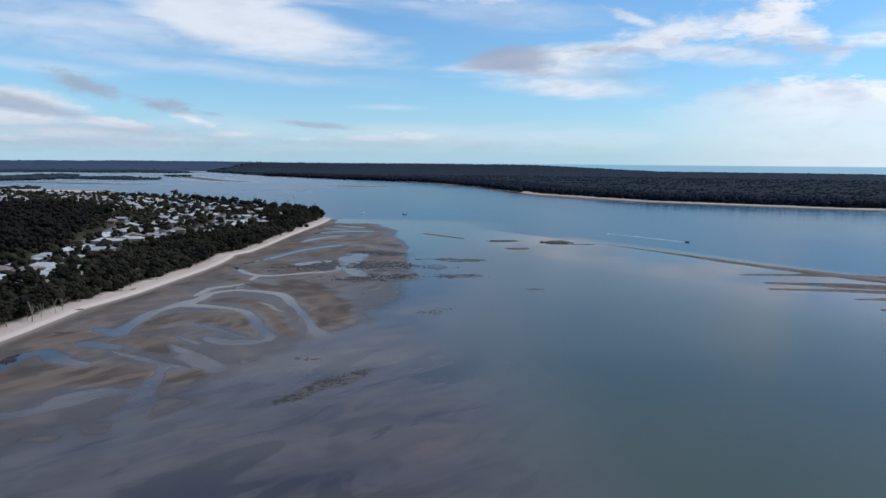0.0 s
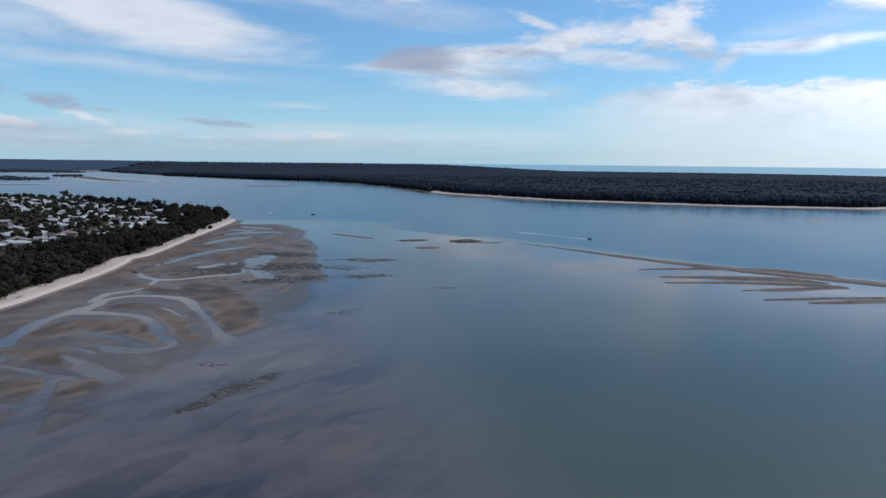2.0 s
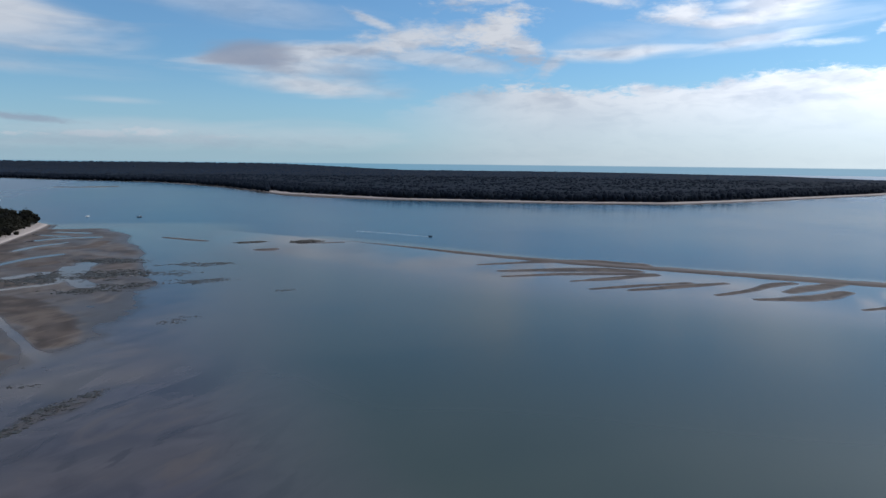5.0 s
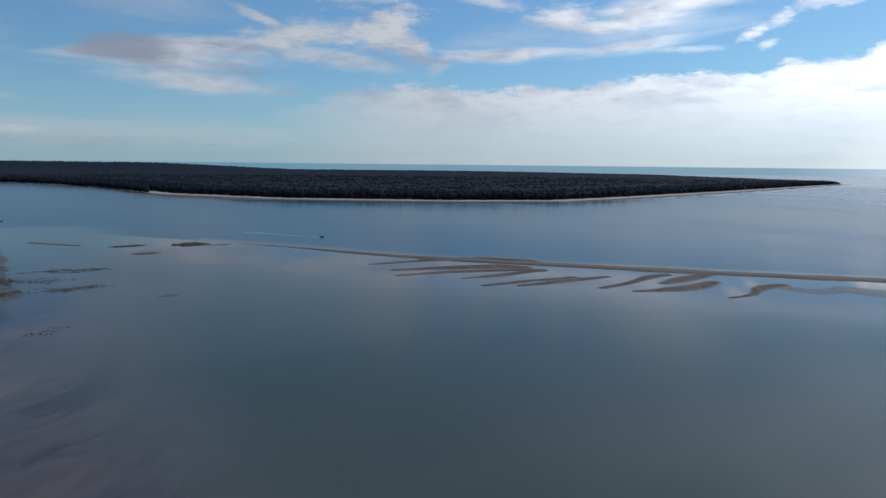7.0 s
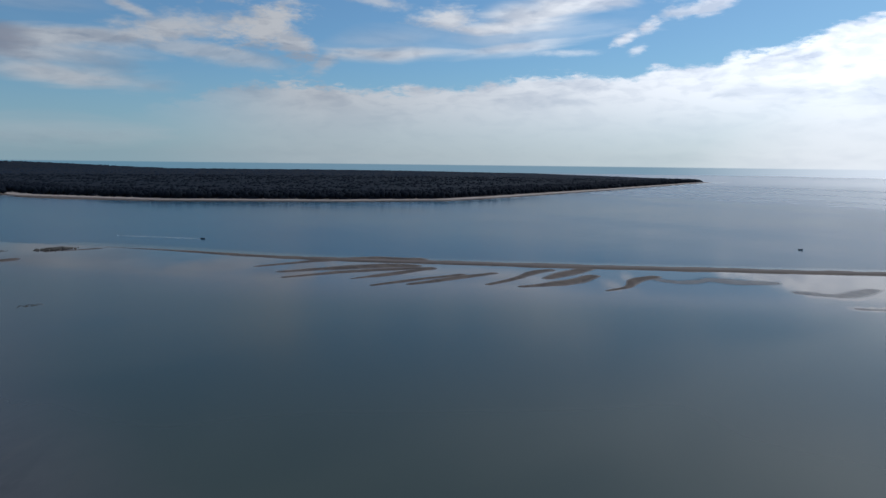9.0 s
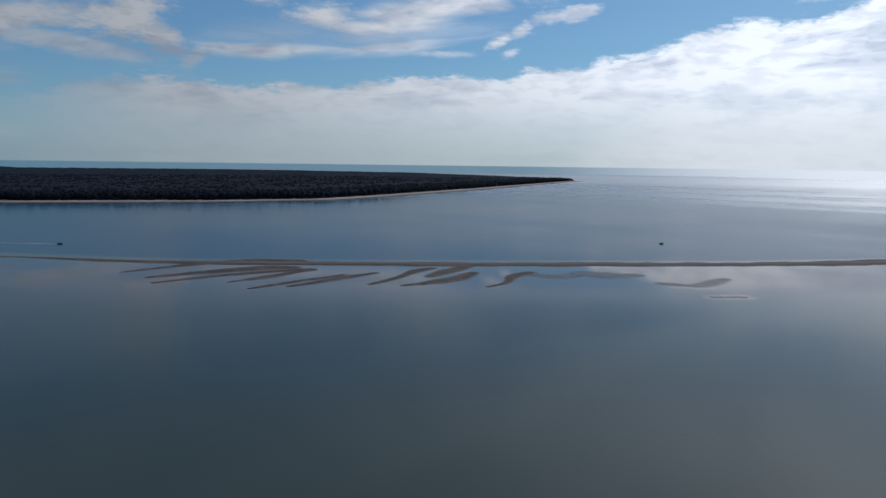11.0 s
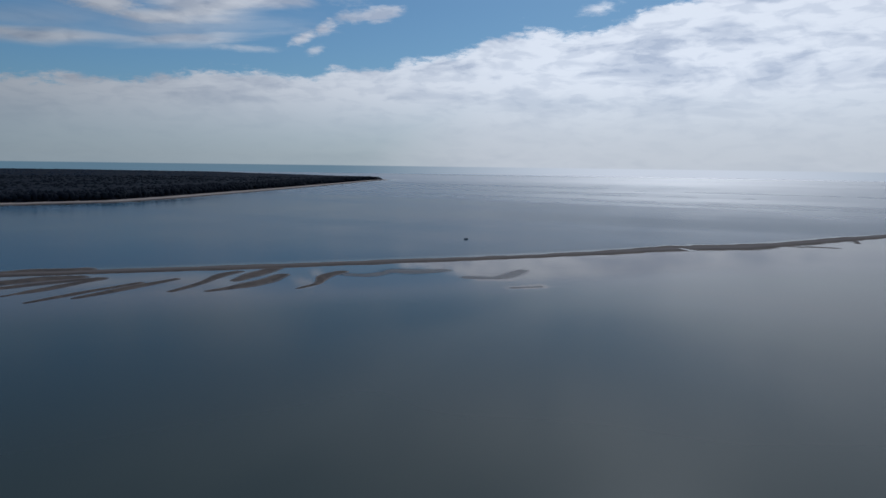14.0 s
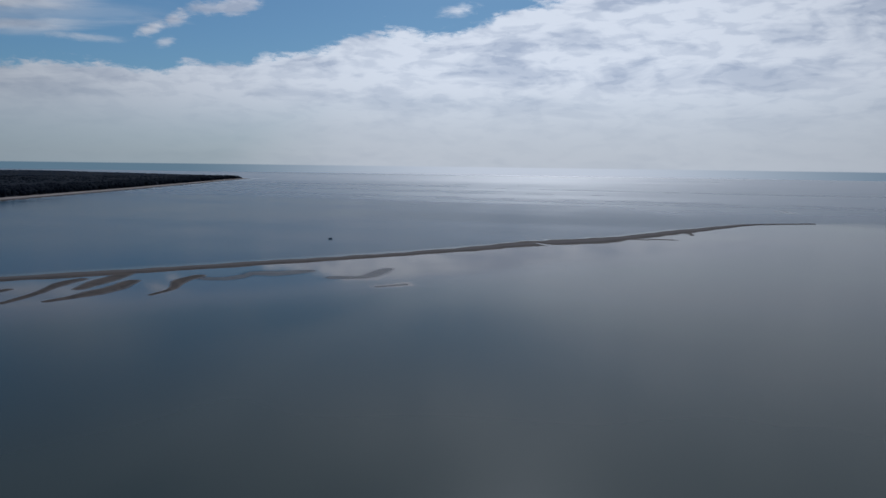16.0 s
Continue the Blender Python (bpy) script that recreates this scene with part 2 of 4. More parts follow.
sun_data = bpy.data.lights.new("sun", "SUN")
sun_data.energy, sun_data.angle, sun_data.color = 2.2, radians(4.0), (1.0, 0.95, 0.88)
sun = new("sun", sun_data)
sun_way = Vector((math.sin(radians(SUN_BEARING)) * math.cos(radians(SUN_HEIGHT)), math.cos(radians(SUN_BEARING)) * math.cos(radians(SUN_HEIGHT)), math.sin(radians(SUN_HEIGHT))))
sun.matrix_world = look(sun_way * 300, (0, 0, 0))


# ---------------------------------------------------------------- materials
def material(name):
    m = bpy.data.materials.new(name)
    m.use_nodes = True
    g = Graph(m.node_tree)
    out = g.add("ShaderNodeOutputMaterial")
    return m, g, out


def principled(g, out, colour, rough, bump=None, strength=0.3, distance=0.1, metal=0.0, specular=0.5):
    b = g.add("ShaderNodeBsdfPrincipled")
    g.put(b.inputs["Base Color"], colour if isinstance(colour, bpy.types.NodeSocket) else (*colour, 1))
    g.put(b.inputs["Roughness"], rough)
    b.inputs["Metallic"].default_value = metal
    b.inputs["Specular IOR Level"].default_value = specular
    if bump is not None:
        n = g.add("ShaderNodeBump")
        n.inputs["Strength"].default_value, n.inputs["Distance"].default_value = strength, distance
        g.wire(bump, n.inputs["Height"])
        g.wire(n.outputs[0], b.inputs["Normal"])
    g.wire(b.outputs[0], out.inputs[0])
    return b


def place_of(g):
    return g.add("ShaderNodeNewGeometry").outputs["Position"]


def plain(name, colour, rough=0.6, grain=0.12, scale=1.5, metal=0.0, spread=0.12):
    """Painted or solid stuff: two scales of mottling, and a tint of its own for each object."""
    m, g, out = material(name)
    where = place_of(g)
    fine, broad = g.noise(where, scale * 6, 5), g.noise(where, scale, 3)
    own = g.add("ShaderNodeObjectInfo").outputs["Random"]
    c = g.mix(g.ramp(fine, 0.3, 0.7, 0.0, grain), colour, tuple(v * 0.45 for v in colour))
    c = g.mix(g.ramp(broad, 0.4, 0.7, 0.0, grain * 1.6), c, tuple(v * 0.6 for v in colour))
    c = g.mix(g.math("MULTIPLY", own, spread), c, tuple(v * 0.5 for v in colour))
    principled(g, out, c, rough, fine, 0.15, 0.02, metal)
    return m


def foliage(name, dark, light, scale=0.35, contrast=0.6):
    m, g, out = material(name)
    where = place_of(g)
    isle = g.add("ShaderNodeNewGeometry").outputs["Random Per Island"]
    own = g.add("ShaderNodeObjectInfo").outputs["Random"]
    fine, broad = g.noise(where, scale * 5, 5, 0.7), g.noise(where, 0.012, 4)
    mixed = g.math("ADD", g.math("MULTIPLY", isle, 0.45), g.math("MULTIPLY", own, 0.25))
    mixed = g.math("ADD", mixed, g.math("MULTIPLY", g.ramp(broad, 0.4, 0.65), 0.35), clamp=True)
    c = g.mix(mixed, dark, light)
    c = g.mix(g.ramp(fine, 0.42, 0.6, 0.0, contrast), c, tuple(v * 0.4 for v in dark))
    principled(g, out, c, 0.9, fine, contrast * 1.3, 0.5, specular=0.05)
    return m


def drowned_sand(g, where):
    """Purple-grey sand and silt under a thin film of tide."""
    runnel = g.noise(g.streaks(where, 17.0, 9.0, 40.0), 1.0, 5, 0.55, 0.7)
    dune = g.noise(g.streaks(where, 34.0, 18.0, 60.0), 1.0, 4, 0.5, 0.8)
    c = g.mix(g.ramp(runnel, 0.38, 0.68), (0.072, 0.062, 0.068), (0.042, 0.037, 0.043))
    c = g.mix(g.ramp(dune, 0.42, 0.64, 0.0, 0.7), c, (0.052, 0.046, 0.052))
    blotch = g.noise(g.streaks(where, 40.0, 15.0, 52.0), 1.0, 4, 0.55, 1.2)
    c = g.mix(g.ramp(blotch, 0.54, 0.66, 0.0, 0.7), c, (0.086, 0.067, 0.060))
    return g.mix(g.ramp(blotch, 0.46, 0.37, 0.0, 0.75), c, (0.029, 0.026, 0.032))


def build_sand():
    m, g, out = material("shore_ground")
    where = place_of(g)
    split = g.add("ShaderNodeSeparateXYZ")
    g.wire(where, split.inputs[0])
    rise = split.outputs[2]
    wavy = g.noise(g.stretch(where, 0.02, 0.006, 1, 12), 1.0, 6, 0.6, 0.6)
    fine = g.noise(where, 2.2, 6, 0.65)
    broad = g.noise(where, 0.035, 5, 0.6)
    dune = g.noise(g.streaks(where, 30.0, 15.0, 62.0), 1.0, 4, 0.5, 1.6)
    runnel = g.noise(g.streaks(where, 22.0, 9.0, 44.0), 1.0, 5, 0.58, 1.5)
    wet = g.mix(g.ramp(broad, 0.38, 0.62), (0.092, 0.072, 0.062), (0.052, 0.042, 0.038))
    wet = g.mix(g.ramp(dune, 0.46, 0.60, 0.0, 0.85), wet, (0.118, 0.095, 0.080))
    wet = g.mix(g.ramp(runnel, 0.56, 0.66, 0.0, 0.6), wet, (0.040, 0.034, 0.034))
    wet = g.mix(g.ramp(g.math("ADD", rise, g.math("MULTIPLY", g.math("SUBTRACT", dune, 0.5), 0.10)), 0.0, 0.10), (0.046, 0.039, 0.038), wet)      # soaked at the water, drier on the crests
    damp = g.mix(g.ramp(broad, 0.4, 0.6), (0.114, 0.094, 0.082), (0.086, 0.072, 0.066))
    drowned = drowned_sand(g, where)
    dry = g.mix(g.ramp(fine, 0.35, 0.65), (0.43, 0.37, 0.335), (0.34, 0.295, 0.27))
    turf = g.mix(g.ramp(broad, 0.42, 0.6), (0.028, 0.030, 0.018), (0.046, 0.044, 0.026))
    turf = g.mix(g.ramp(fine, 0.5, 0.7, 0.0, 0.5), turf, (0.066, 0.056, 0.040))
    edge = g.math("ADD", rise, g.math("MULTIPLY", g.math("SUBTRACT", broad, 0.5), 0.12))
    silt = g.ramp(edge, -1.2, -0.3, 1.0, 0.0)
    c = g.mix(g.ramp(edge, -0.05, 0.05), drowned, wet)
    c = g.mix(g.ramp(edge, 0.16, 0.40), c, damp)
    c = g.mix(g.ramp(edge, 0.46, 0.64), c, (0.138, 0.121, 0.115))
    c = g.mix(g.ramp(g.math("ADD", edge, g.math("MULTIPLY", fine, 0.2)), 0.95, 1.2), c, dry)
    c = g.mix(g.ramp(g.math("ADD", edge, g.math("MULTIPLY", fine, 0.5)), 2.1, 2.5), c, turf)
    c = g.mix(silt, c, (0.13, 0.14, 0.12))
    shiny = g.math("MULTIPLY", g.ramp(rise, -0.01, 0.004), g.ramp(rise, 0.02, 0.22, 1.0, 0.0))
    gloss = g.ramp(shiny, 0.0, 1.0, 0.85, 0.40, False)
    b = principled(g, out, c, gloss)
    g.wire(g.ramp(shiny, 0.0, 1.0, 0.12, 0.2, False), b.inputs["Specular IOR Level"])
    return m


def build_water():
    """Silty tide water: a clear film over sand where it is thin, murky where it is deep."""
    m, g, out = material("tide_water")
    where = place_of(g)
    depth = g.add("ShaderNodeAttribute")
    depth.attribute_name = "depth"
    deep = depth.outputs["Fac"]
    outer = g.add("ShaderNodeAttribute")
    outer.attribute_name = "open"
    openness = outer.outputs["Fac"]
    patchy = g.noise(g.stretch(where, 0.004, 0.010, 1, -20), 1.0, 2, 0.5, 0.4)
    broad = g.noise(g.stretch(where, 0.0011, 0.0003, 1, 8), 1.0, 2, 0.45, 0.0)        # slicks lie across the wind
    thin = g.noise(g.stretch(where, 0.0060, 0.0008, 1, -6), 1.0, 2, 0.45, 0.0)
    streak = g.math("ADD", g.math("MULTIPLY", broad, 0.62), g.math("MULTIPLY", thin, 0.38))
    split = g.add("ShaderNodeSeparateXYZ")
    g.wire(where, split.inputs[0])
    offshore = g.ramp(split.outputs[0], 700.0, 2600.0, 0.0, 0.14)      # choppier out at sea
    murk = g.mix(g.ramp(patchy, 0.35, 0.65), (0.029, 0.047, 0.042), (0.042, 0.059, 0.051))
    shallow = g.mix(g.ramp(split.outputs[0], 40.0, 200.0), (0.062, 0.070, 0.070), (0.112, 0.112, 0.114))
    murk = g.mix(g.ramp(deep, 0.15, 1.3), shallow, murk)
    murk = g.mix(openness, murk, (0.022, 0.080, 0.142))
    rough = g.math("ADD", g.math("MULTIPLY", g.math("MULTIPLY", g.ramp(patchy, 0.4, 0.62, 0.17, 0.21), g.math("SUBTRACT", 1.0, g.math("MULTIPLY", openness, 0.38))), g.ramp(deep, 0.02, 0.6, 0.18, 1.0)), g.math("MULTIPLY", openness, g.math("ADD", g.ramp(streak, 0.36, 0.64, 0.02, 0.20), offshore)))
    paled_bed = g.mix(g.ramp(split.outputs[0], 60.0, 230.0, 0.0, 0.85), drowned_sand(g, where), (0.135, 0.122, 0.124))      # paler sand off the bar, the film's sky sheen put into its colour
    bed = g.mix(g.ramp(deep, 0.0, 0.07), (0.050, 0.042, 0.040), paled_bed)
    film = g.ramp(deep, 0.0, 0.05, 0.72, 1.0)
    veil = g.math("SUBTRACT", 1.0, g.math("POWER", 2.718, g.math("MULTIPLY", g.math("POWER", g.math("MULTIPLY", deep, 2.4), 1.6), -1.0)), clamp=True)
    under = g.add("ShaderNodeBsdfDiffuse")
    g.wire(g.mix(veil, bed, murk), under.inputs[0])
    shine = g.add("ShaderNodeBsdfGlossy")
    g.wire(rough, shine.inputs["Roughness"])
    fresnel = g.add("ShaderNodeFresnel")
    fresnel.inputs[0].default_value = 1.40
    top = g.add("ShaderNodeMixShader")
    g.wire(g.math("MULTIPLY", g.math("MULTIPLY", fresnel.outputs[0], film), g.math("SUBTRACT", 0.92, g.math("MULTIPLY", openness, 0.32))), top.inputs[0])
    g.wire(under.outputs[0], top.inputs[1])
    g.wire(shine.outputs[0], top.inputs[2])
    g.wire(top.outputs[0], out.inputs[0])
    return m


SAND = build_sand()
WATER = build_water()
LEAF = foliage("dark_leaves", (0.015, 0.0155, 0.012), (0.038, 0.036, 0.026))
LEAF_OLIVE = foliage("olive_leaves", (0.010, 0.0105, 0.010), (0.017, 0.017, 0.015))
# blue haze over the river is put into this dark leaf colour
HAZED_WOODS = foliage("woodland", (0.007, 0.011, 0.021), (0.0125, 0.0175, 0.025), 0.12, 0.15)
# distance haze is put into the next three leaf colours, paler and bluer
HAZED_FAR_WOODS = foliage("hazed_far_woodland", (0.018, 0.028, 0.050), (0.025, 0.037, 0.058), 0.08, 0.15)
HAZED_HILLS = foliage("hazed_hill_woodland", (0.028, 0.045, 0.080), (0.036, 0.056, 0.094), 0.05, 0.2)
HAZED_MANGROVE = foliage("hazed_mangrove_leaves", (0.020, 0.030, 0.040), (0.030, 0.041, 0.048), 0.08, 0.2)
BARK = plain("grey_bark", (0.17, 0.14, 0.115), 0.85, 0.4, 2.0)
DEAD = plain("bleached_wood", (0.20, 0.18, 0.16), 0.85, 0.4, 2.0)
WALL = plain("pale_wall", (0.30, 0.29, 0.28), 0.75, 0.15, 0.5, spread=0.5)
BRICK = plain("brown_wall", (0.18, 0.15, 0.13), 0.8, 0.2, 0.8, spread=0.4)
ROOF_WHITE = plain("white_metal_roof", (0.38, 0.40, 0.42), 0.5, 0.15, 0.4, spread=0.75)
ROOF_GREY = plain("grey_metal_roof", (0.26, 0.28, 0.31), 0.5, 0.15, 0.4, spread=0.5)
ROOF_TILE = plain("brown_tile_roof", (0.17, 0.145, 0.135), 0.7, 0.2, 0.6, spread=0.4)
GLASS = plain("dark_window", (0.03, 0.035, 0.04), 0.08, 0.05, 1.0)
ASPHALT = plain("asphalt", (0.10, 0.10, 0.105), 0.85, 0.25, 0.3)
HULL = plain("dark_hull", (0.035, 0.04, 0.05), 0.35, 0.1, 1.0)
HULL_WHITE = plain("white_hull", (0.75, 0.76, 0.76), 0.3, 0.08, 1.0)
FOAM = plain("foam", (0.72, 0.75, 0.77), 0.8, 0.3, 0.8)
WEED = plain("wet_weed", (0.024, 0.023, 0.019), 0.5, 0.4, 0.8)
ROCK = plain("dark_rock", (0.06, 0.055, 0.048), 0.7, 0.4, 0.6)


# ---------------------------------------------------------------- the lie of the land
def sstep(v, lo, hi):
    u = np.clip((v - lo) / (hi - lo), 0, 1)
    return u * u * (3 - 2 * u)


LATTICE = np.random.RandomState(7).rand(256, 256)


def value_noise(x, y, size, seed=0):
    """Smooth noise from 0 to 1 with bumps of the given size in metres."""
    u, v = x / size + seed * 37.7, y / size + seed * 91.3
    i, j = np.floor(u).astype(int), np.floor(v).astype(int)
    a, b = u - i, v - j
    a, b = a * a * (3 - 2 * a), b * b * (3 - 2 * b)
    p = lambda di, dj: LATTICE[(i + di) % 256, (j + dj) % 256]
    return (p(0, 0) * (1 - a) + p(1, 0) * a) * (1 - b) + (p(0, 1) * (1 - a) + p(1, 1) * a) * b


def fractal(x, y, size, octaves=4, seed=0):
    total, gain = 0.0 * x, 0.0
    for k in range(octaves):
        total = total + value_noise(x, y, size / 2**k, seed + k) / 1.8**k
        gain += 1 / 1.8**k
    return total / gain


@functools.lru_cache(None)
def smooth_line(points, steps=5):
    """A Catmull-Rom line through rows of numbers."""
    p = np.array(points, float)
    p = np.vstack([2 * p[0] - p[1], p, 2 * p[-1] - p[-2]])
    rows = []
    for k in range(1, len(p) - 2):
        for u in np.linspace(0, 1, steps, endpoint=False):
            a, b, c, d = p[k - 1:k + 3]
            rows.append(0.5 * (2 * b + (c - a) * u + (2 * a - 5 * b + 4 * c - d) * u * u + (3 * b - a - 3 * c + d) * u**3))
    return np.array(rows + [p[-2]])


def ridge(x, y, points, power=2.0):
    """How far inside a bank of varying half width a place is: 1 on its crest, 0 at its foot."""
    best = np.zeros_like(x)
    line = smooth_line(points)
    reach = line[:, 2].max() * 1.6 + 4
    near = (x > line[:, 0].min() - reach) & (x < line[:, 0].max() + reach) & (y > line[:, 1].min() - reach) & (y < line[:, 1].max() + reach)
    if not near.any():
        return best
    px, py = x[near], y[near]
    wobble = 1 + 0.45 * (value_noise(px, py, 13.0, 3) - 0.5) + 0.15 * (value_noise(px, py, 4.0, 5) - 0.5)
    got = np.zeros_like(px)
    for (ax, ay, aw), (bx, by, bw) in zip(line[:-1], line[1:]):
        dx, dy = bx - ax, by - ay
        u = np.clip(((px - ax) * dx + (py - ay) * dy) / (dx * dx + dy * dy + 1e-9), 0, 1)
        w = np.maximum(aw + (bw - aw) * u, 0.3) * wobble
        got = np.maximum(got, 1 - np.hypot(px - ax - u * dx, py - ay - u * dy) / w)
    got = np.clip(got, 0, 1)
    best[near] = 1 - (1 - got)**power
    return best


def north_shore(x):
    return np.interp(x, (-5000, -1500, -800, -576, -444, -319, -211, -161, -140), (1500, 1230, 1140, 1085, 1010, 898, 772, 722, 690))


def beach_line(y):
    """Where the trees end and the dry sand begins."""
    return np.interp(y, (-5000, -1500, 0, 227, 262, 294, 337, 361, 386, 424, 438, 472, 538, 614, 680, 720), (-1055, -355, -162.5, -158.5, -159.5, -154, -151, -149.5, -149.5, -152.5, -147, -145, -146.5, -147, -149.5, -152))


def beach_width(y):
    return np.interp(y, (150, 300, 343, 412, 424, 470, 530, 600, 662), (10.5, 10, 9.5, 9.5, 7.5, 5.5, 6, 8, 12))


def inland(x, y):
    """Metres inside the town's vegetation line; negative on the beach and the flats."""
    return np.minimum(beach_line(y) - x, (north_shore(x) - y) * 0.75)


ISLAND_FRONT = ((-829, 2760), (-441, 2330), (-138, 2090), (27, 1705), (118, 1335), (281, 1100), (515, 962), (696, 908), (857, 952), (1358, 1126), (2249, 1464), (2420, 1502))
ISLAND_BACK = ((2420, 1502), (2560, 1900), (2900, 2960), (2700, 3900), (2000, 5200))


def inside(x, y, corners):
    """Signed distance to a closed outline, positive inside."""
    best, odd = np.full_like(x, 1e9), np.zeros(x.shape, bool)
    for (ax, ay), (bx, by) in zip(corners, corners[1:] + corners[:1]):
        dx, dy = bx - ax, by - ay
        u = np.clip(((x - ax) * dx + (y - ay) * dy) / (dx * dx + dy * dy), 0, 1)
        best = np.minimum(best, np.hypot(x - ax - u * dx, y - ay - u * dy))
        cross = (ay > y) != (by > y)
        odd ^= cross & (x < ax + (y - ay) / (dy if dy else 1e-9) * dx)
    return np.where(odd, best, -best)


ISLAND = ISLAND_FRONT + ISLAND_BACK[1:] + ((-1500, 5200), (-1400, 3600))


def main_bar():
    return ((80, 545, 1.5), (103, 517, 2.5), (137, 470, 5), (179, 409, 7.4), (238, 347, 9.5), (315, 274, 10), (382, 213, 10), (451, 151, 10.8),
            (514, 105, 15), (551, 76, 20), (585, 40, 19), (633, 7, 14), (703, -34, 15), (759, -70, 12), (833, -118, 9), (878, -189, 6))


FINGERS = (
    ((152, 380, 2.1), (190, 382, 4.6), (221, 377, 6.6), (245, 355, 7.7)),
    ((155, 354, 3.0), (186, 350, 6.3), (213, 343, 7.8), (228, 334, 5.7)),
    ((148, 336, 1.7), (178, 335, 3.7), (205, 330, 4.0), (232, 321, 3.1)),
    ((177, 313, 1.6), (198, 314, 3.8), (231, 319, 3.8)),
    ((175, 290, 1.5), (202, 292, 3.0), (233, 292, 2.5)),
    ((192, 282, 2.0), (216, 284, 4.0), (251, 286, 3.0)),
    ((225, 260, 1.8), (246, 265, 2.8), (273, 276, 3.6), (286, 277, 3.0)),
    ((264, 257, 3.0), (286, 263, 5.0), (307, 268, 4.2)),
    ((235, 246, 2.8), (254, 242, 5.4), (274, 244, 4.9), (291, 249, 4.3)),
    ((263, 215, 1.5), (279, 216, 2.2), (300, 227, 3.6), (317, 228, 4.2)),
)
SHOALS = (
    ((311, 218, 5), (315, 208, 6), (330, 206, 3)), ((336, 204, 7), (341, 191, 9), (354, 182, 5)), ((338, 158, 5), (346, 143, 5), (377, 142, 4)),
    ((320, 125, 2.5), (330, 115, 3)), ((619, -8, 6), (622, -26, 6)), ((614, 16, 8), (612, -3, 5)), ((716, -35, 7), (695, -43, 5), (672, -45, 2.5)),
    ((1124, -184, 10), (1107, -204, 9)), ((30, 484, 6), (35, 482, 9), (40, 486, 5)), ((-36, 578, 4), (-18, 558, 5.5), (-6, 546, 4)),
    ((19, 529, 4), (33, 531, 3.5)), ((61, 521, 3.5), (68, 526, 6), (73, 525, 3.5)), ((72, 513, 3), (92, 515, 3.5)),
)
BANKS_NEAR = (
    ((-124, 171, 11), (-119, 178, 13), (-112, 183, 10), (-102, 185, 9), (-92, 184, 5)),
    ((-138, 217, 6), (-133, 221, 8), (-127, 225, 4)),
    ((-82, 180, 3), (-79, 183, 5), (-77, 186, 3)),
    ((-115, 218, 4), (-107, 219, 6), (-92, 206, 4), (-84, 198, 2)),
)
BANKS_DROWNED = (
    ((-87, 147, 3), (-83, 146, 6), (-81, 148, 3)),
    ((-95, 153, 3), (-90, 155, 5), (-86, 158, 3)),
    ((-95, 138, 2), (-91, 139, 3.5)),
    ((-105, 147, 5), (-102, 149, 3)),
    ((-76, 154, 5), (-74, 163, 7)),
    ((-47, 164, 1.5), (-43, 170, 2.5), (-41, 181, 4), (-36, 185, 5), (-28, 192, 2)),
)
BANKS_MIDDLE = (
    ((-116, 234, 5), (-113, 252, 8), (-102, 257, 9), (-90, 247, 8), (-77, 233, 4)),
    ((-111, 290, 5), (-101, 291, 6), (-85, 275, 5), (-70, 246, 4), (-61, 234, 4)),
    ((-87, 335, 9), (-69, 307, 12), (-54, 271, 9), (-48, 247, 6)),
    ((-117, 341, 6), (-94, 319, 6), (-81, 313, 4)),
)
BANKS_FAR = (
    ((-120, 378, 5), (-106, 386, 8), (-94, 374, 5)),
    ((-132, 437, 7), (-123, 478, 10), (-120, 495, 7)),
    ((-99, 441, 8), (-90, 450, 6)),
    ((-104, 523, 6), (-83, 525, 8), (-78, 555, 5)),
)
BANKS = BANKS_NEAR + BANKS_MIDDLE + BANKS_FAR
CREEKS_NEAR = (
    ((-134, 186, 3), (-136, 199, 5), (-132, 204, 5), (-121, 195, 4), (-113, 193, 2)),
    ((-127, 215, 3), (-120, 213, 5), (-113, 211, 3)),
    ((-101, 158, 3), (-99, 164, 6), (-96, 168, 5), (-87, 171, 2), (-86, 176, 2)),
    ((-89, 191, 2), (-87, 181, 3.5), (-83, 169, 3.5), (-79, 155, 4), (-76, 143, 4), (-72, 133, 4)),
    ((-97, 215, 2), (-89, 206, 4), (-81, 198, 4), (-74, 190, 4)),
    ((-111.7, 207, 0.9), (-101.6, 201, 1.2), (-89.0, 193, 1.2), (-80.8, 189, 1)),
    ((-109, 150, 3), (-104, 154, 3), (-101, 157, 2)),
)
CREEKS_MIDDLE = (
    ((-131, 234, 3), (-122, 229, 5), (-123, 242, 4), (-124, 254, 5), (-124, 264, 3), (-122, 272, 3), (-120, 280, 5), (-117, 290, 3.5), (-117, 303, 2.5), (-108, 312, 2.5), (-93, 309, 2.5), (-82, 300, 3), (-73, 281, 2.2), (-63, 260, 2), (-54, 239, 2), (-48, 227, 2)),
    ((-116, 277, 3), (-105, 275, 2.5), (-92, 269, 2.5), (-82, 254, 3), (-75, 239, 3), (-67, 227, 2)),
    ((-89, 225, 2), (-81, 220, 3.5), (-73, 220, 3.5), (-67, 224, 2)),
    ((-90.1, 286, 1), (-83.7, 280, 1.3), (-78.1, 271, 1.2), (-74.3, 268, 0.9)),
)
CREEKS_INNER = (
    ((-122, 298, 1.5), (-121, 315, 2.2), (-114, 323, 2), (-109, 333, 1.5)),
    ((-105.1, 248, 0.8), (-90.2, 237, 1.2), (-76.6, 226, 1.2)),
    ((-100.4, 227, 0.8), (-94.4, 222, 1.1), (-88.4, 217, 0.8)),
)
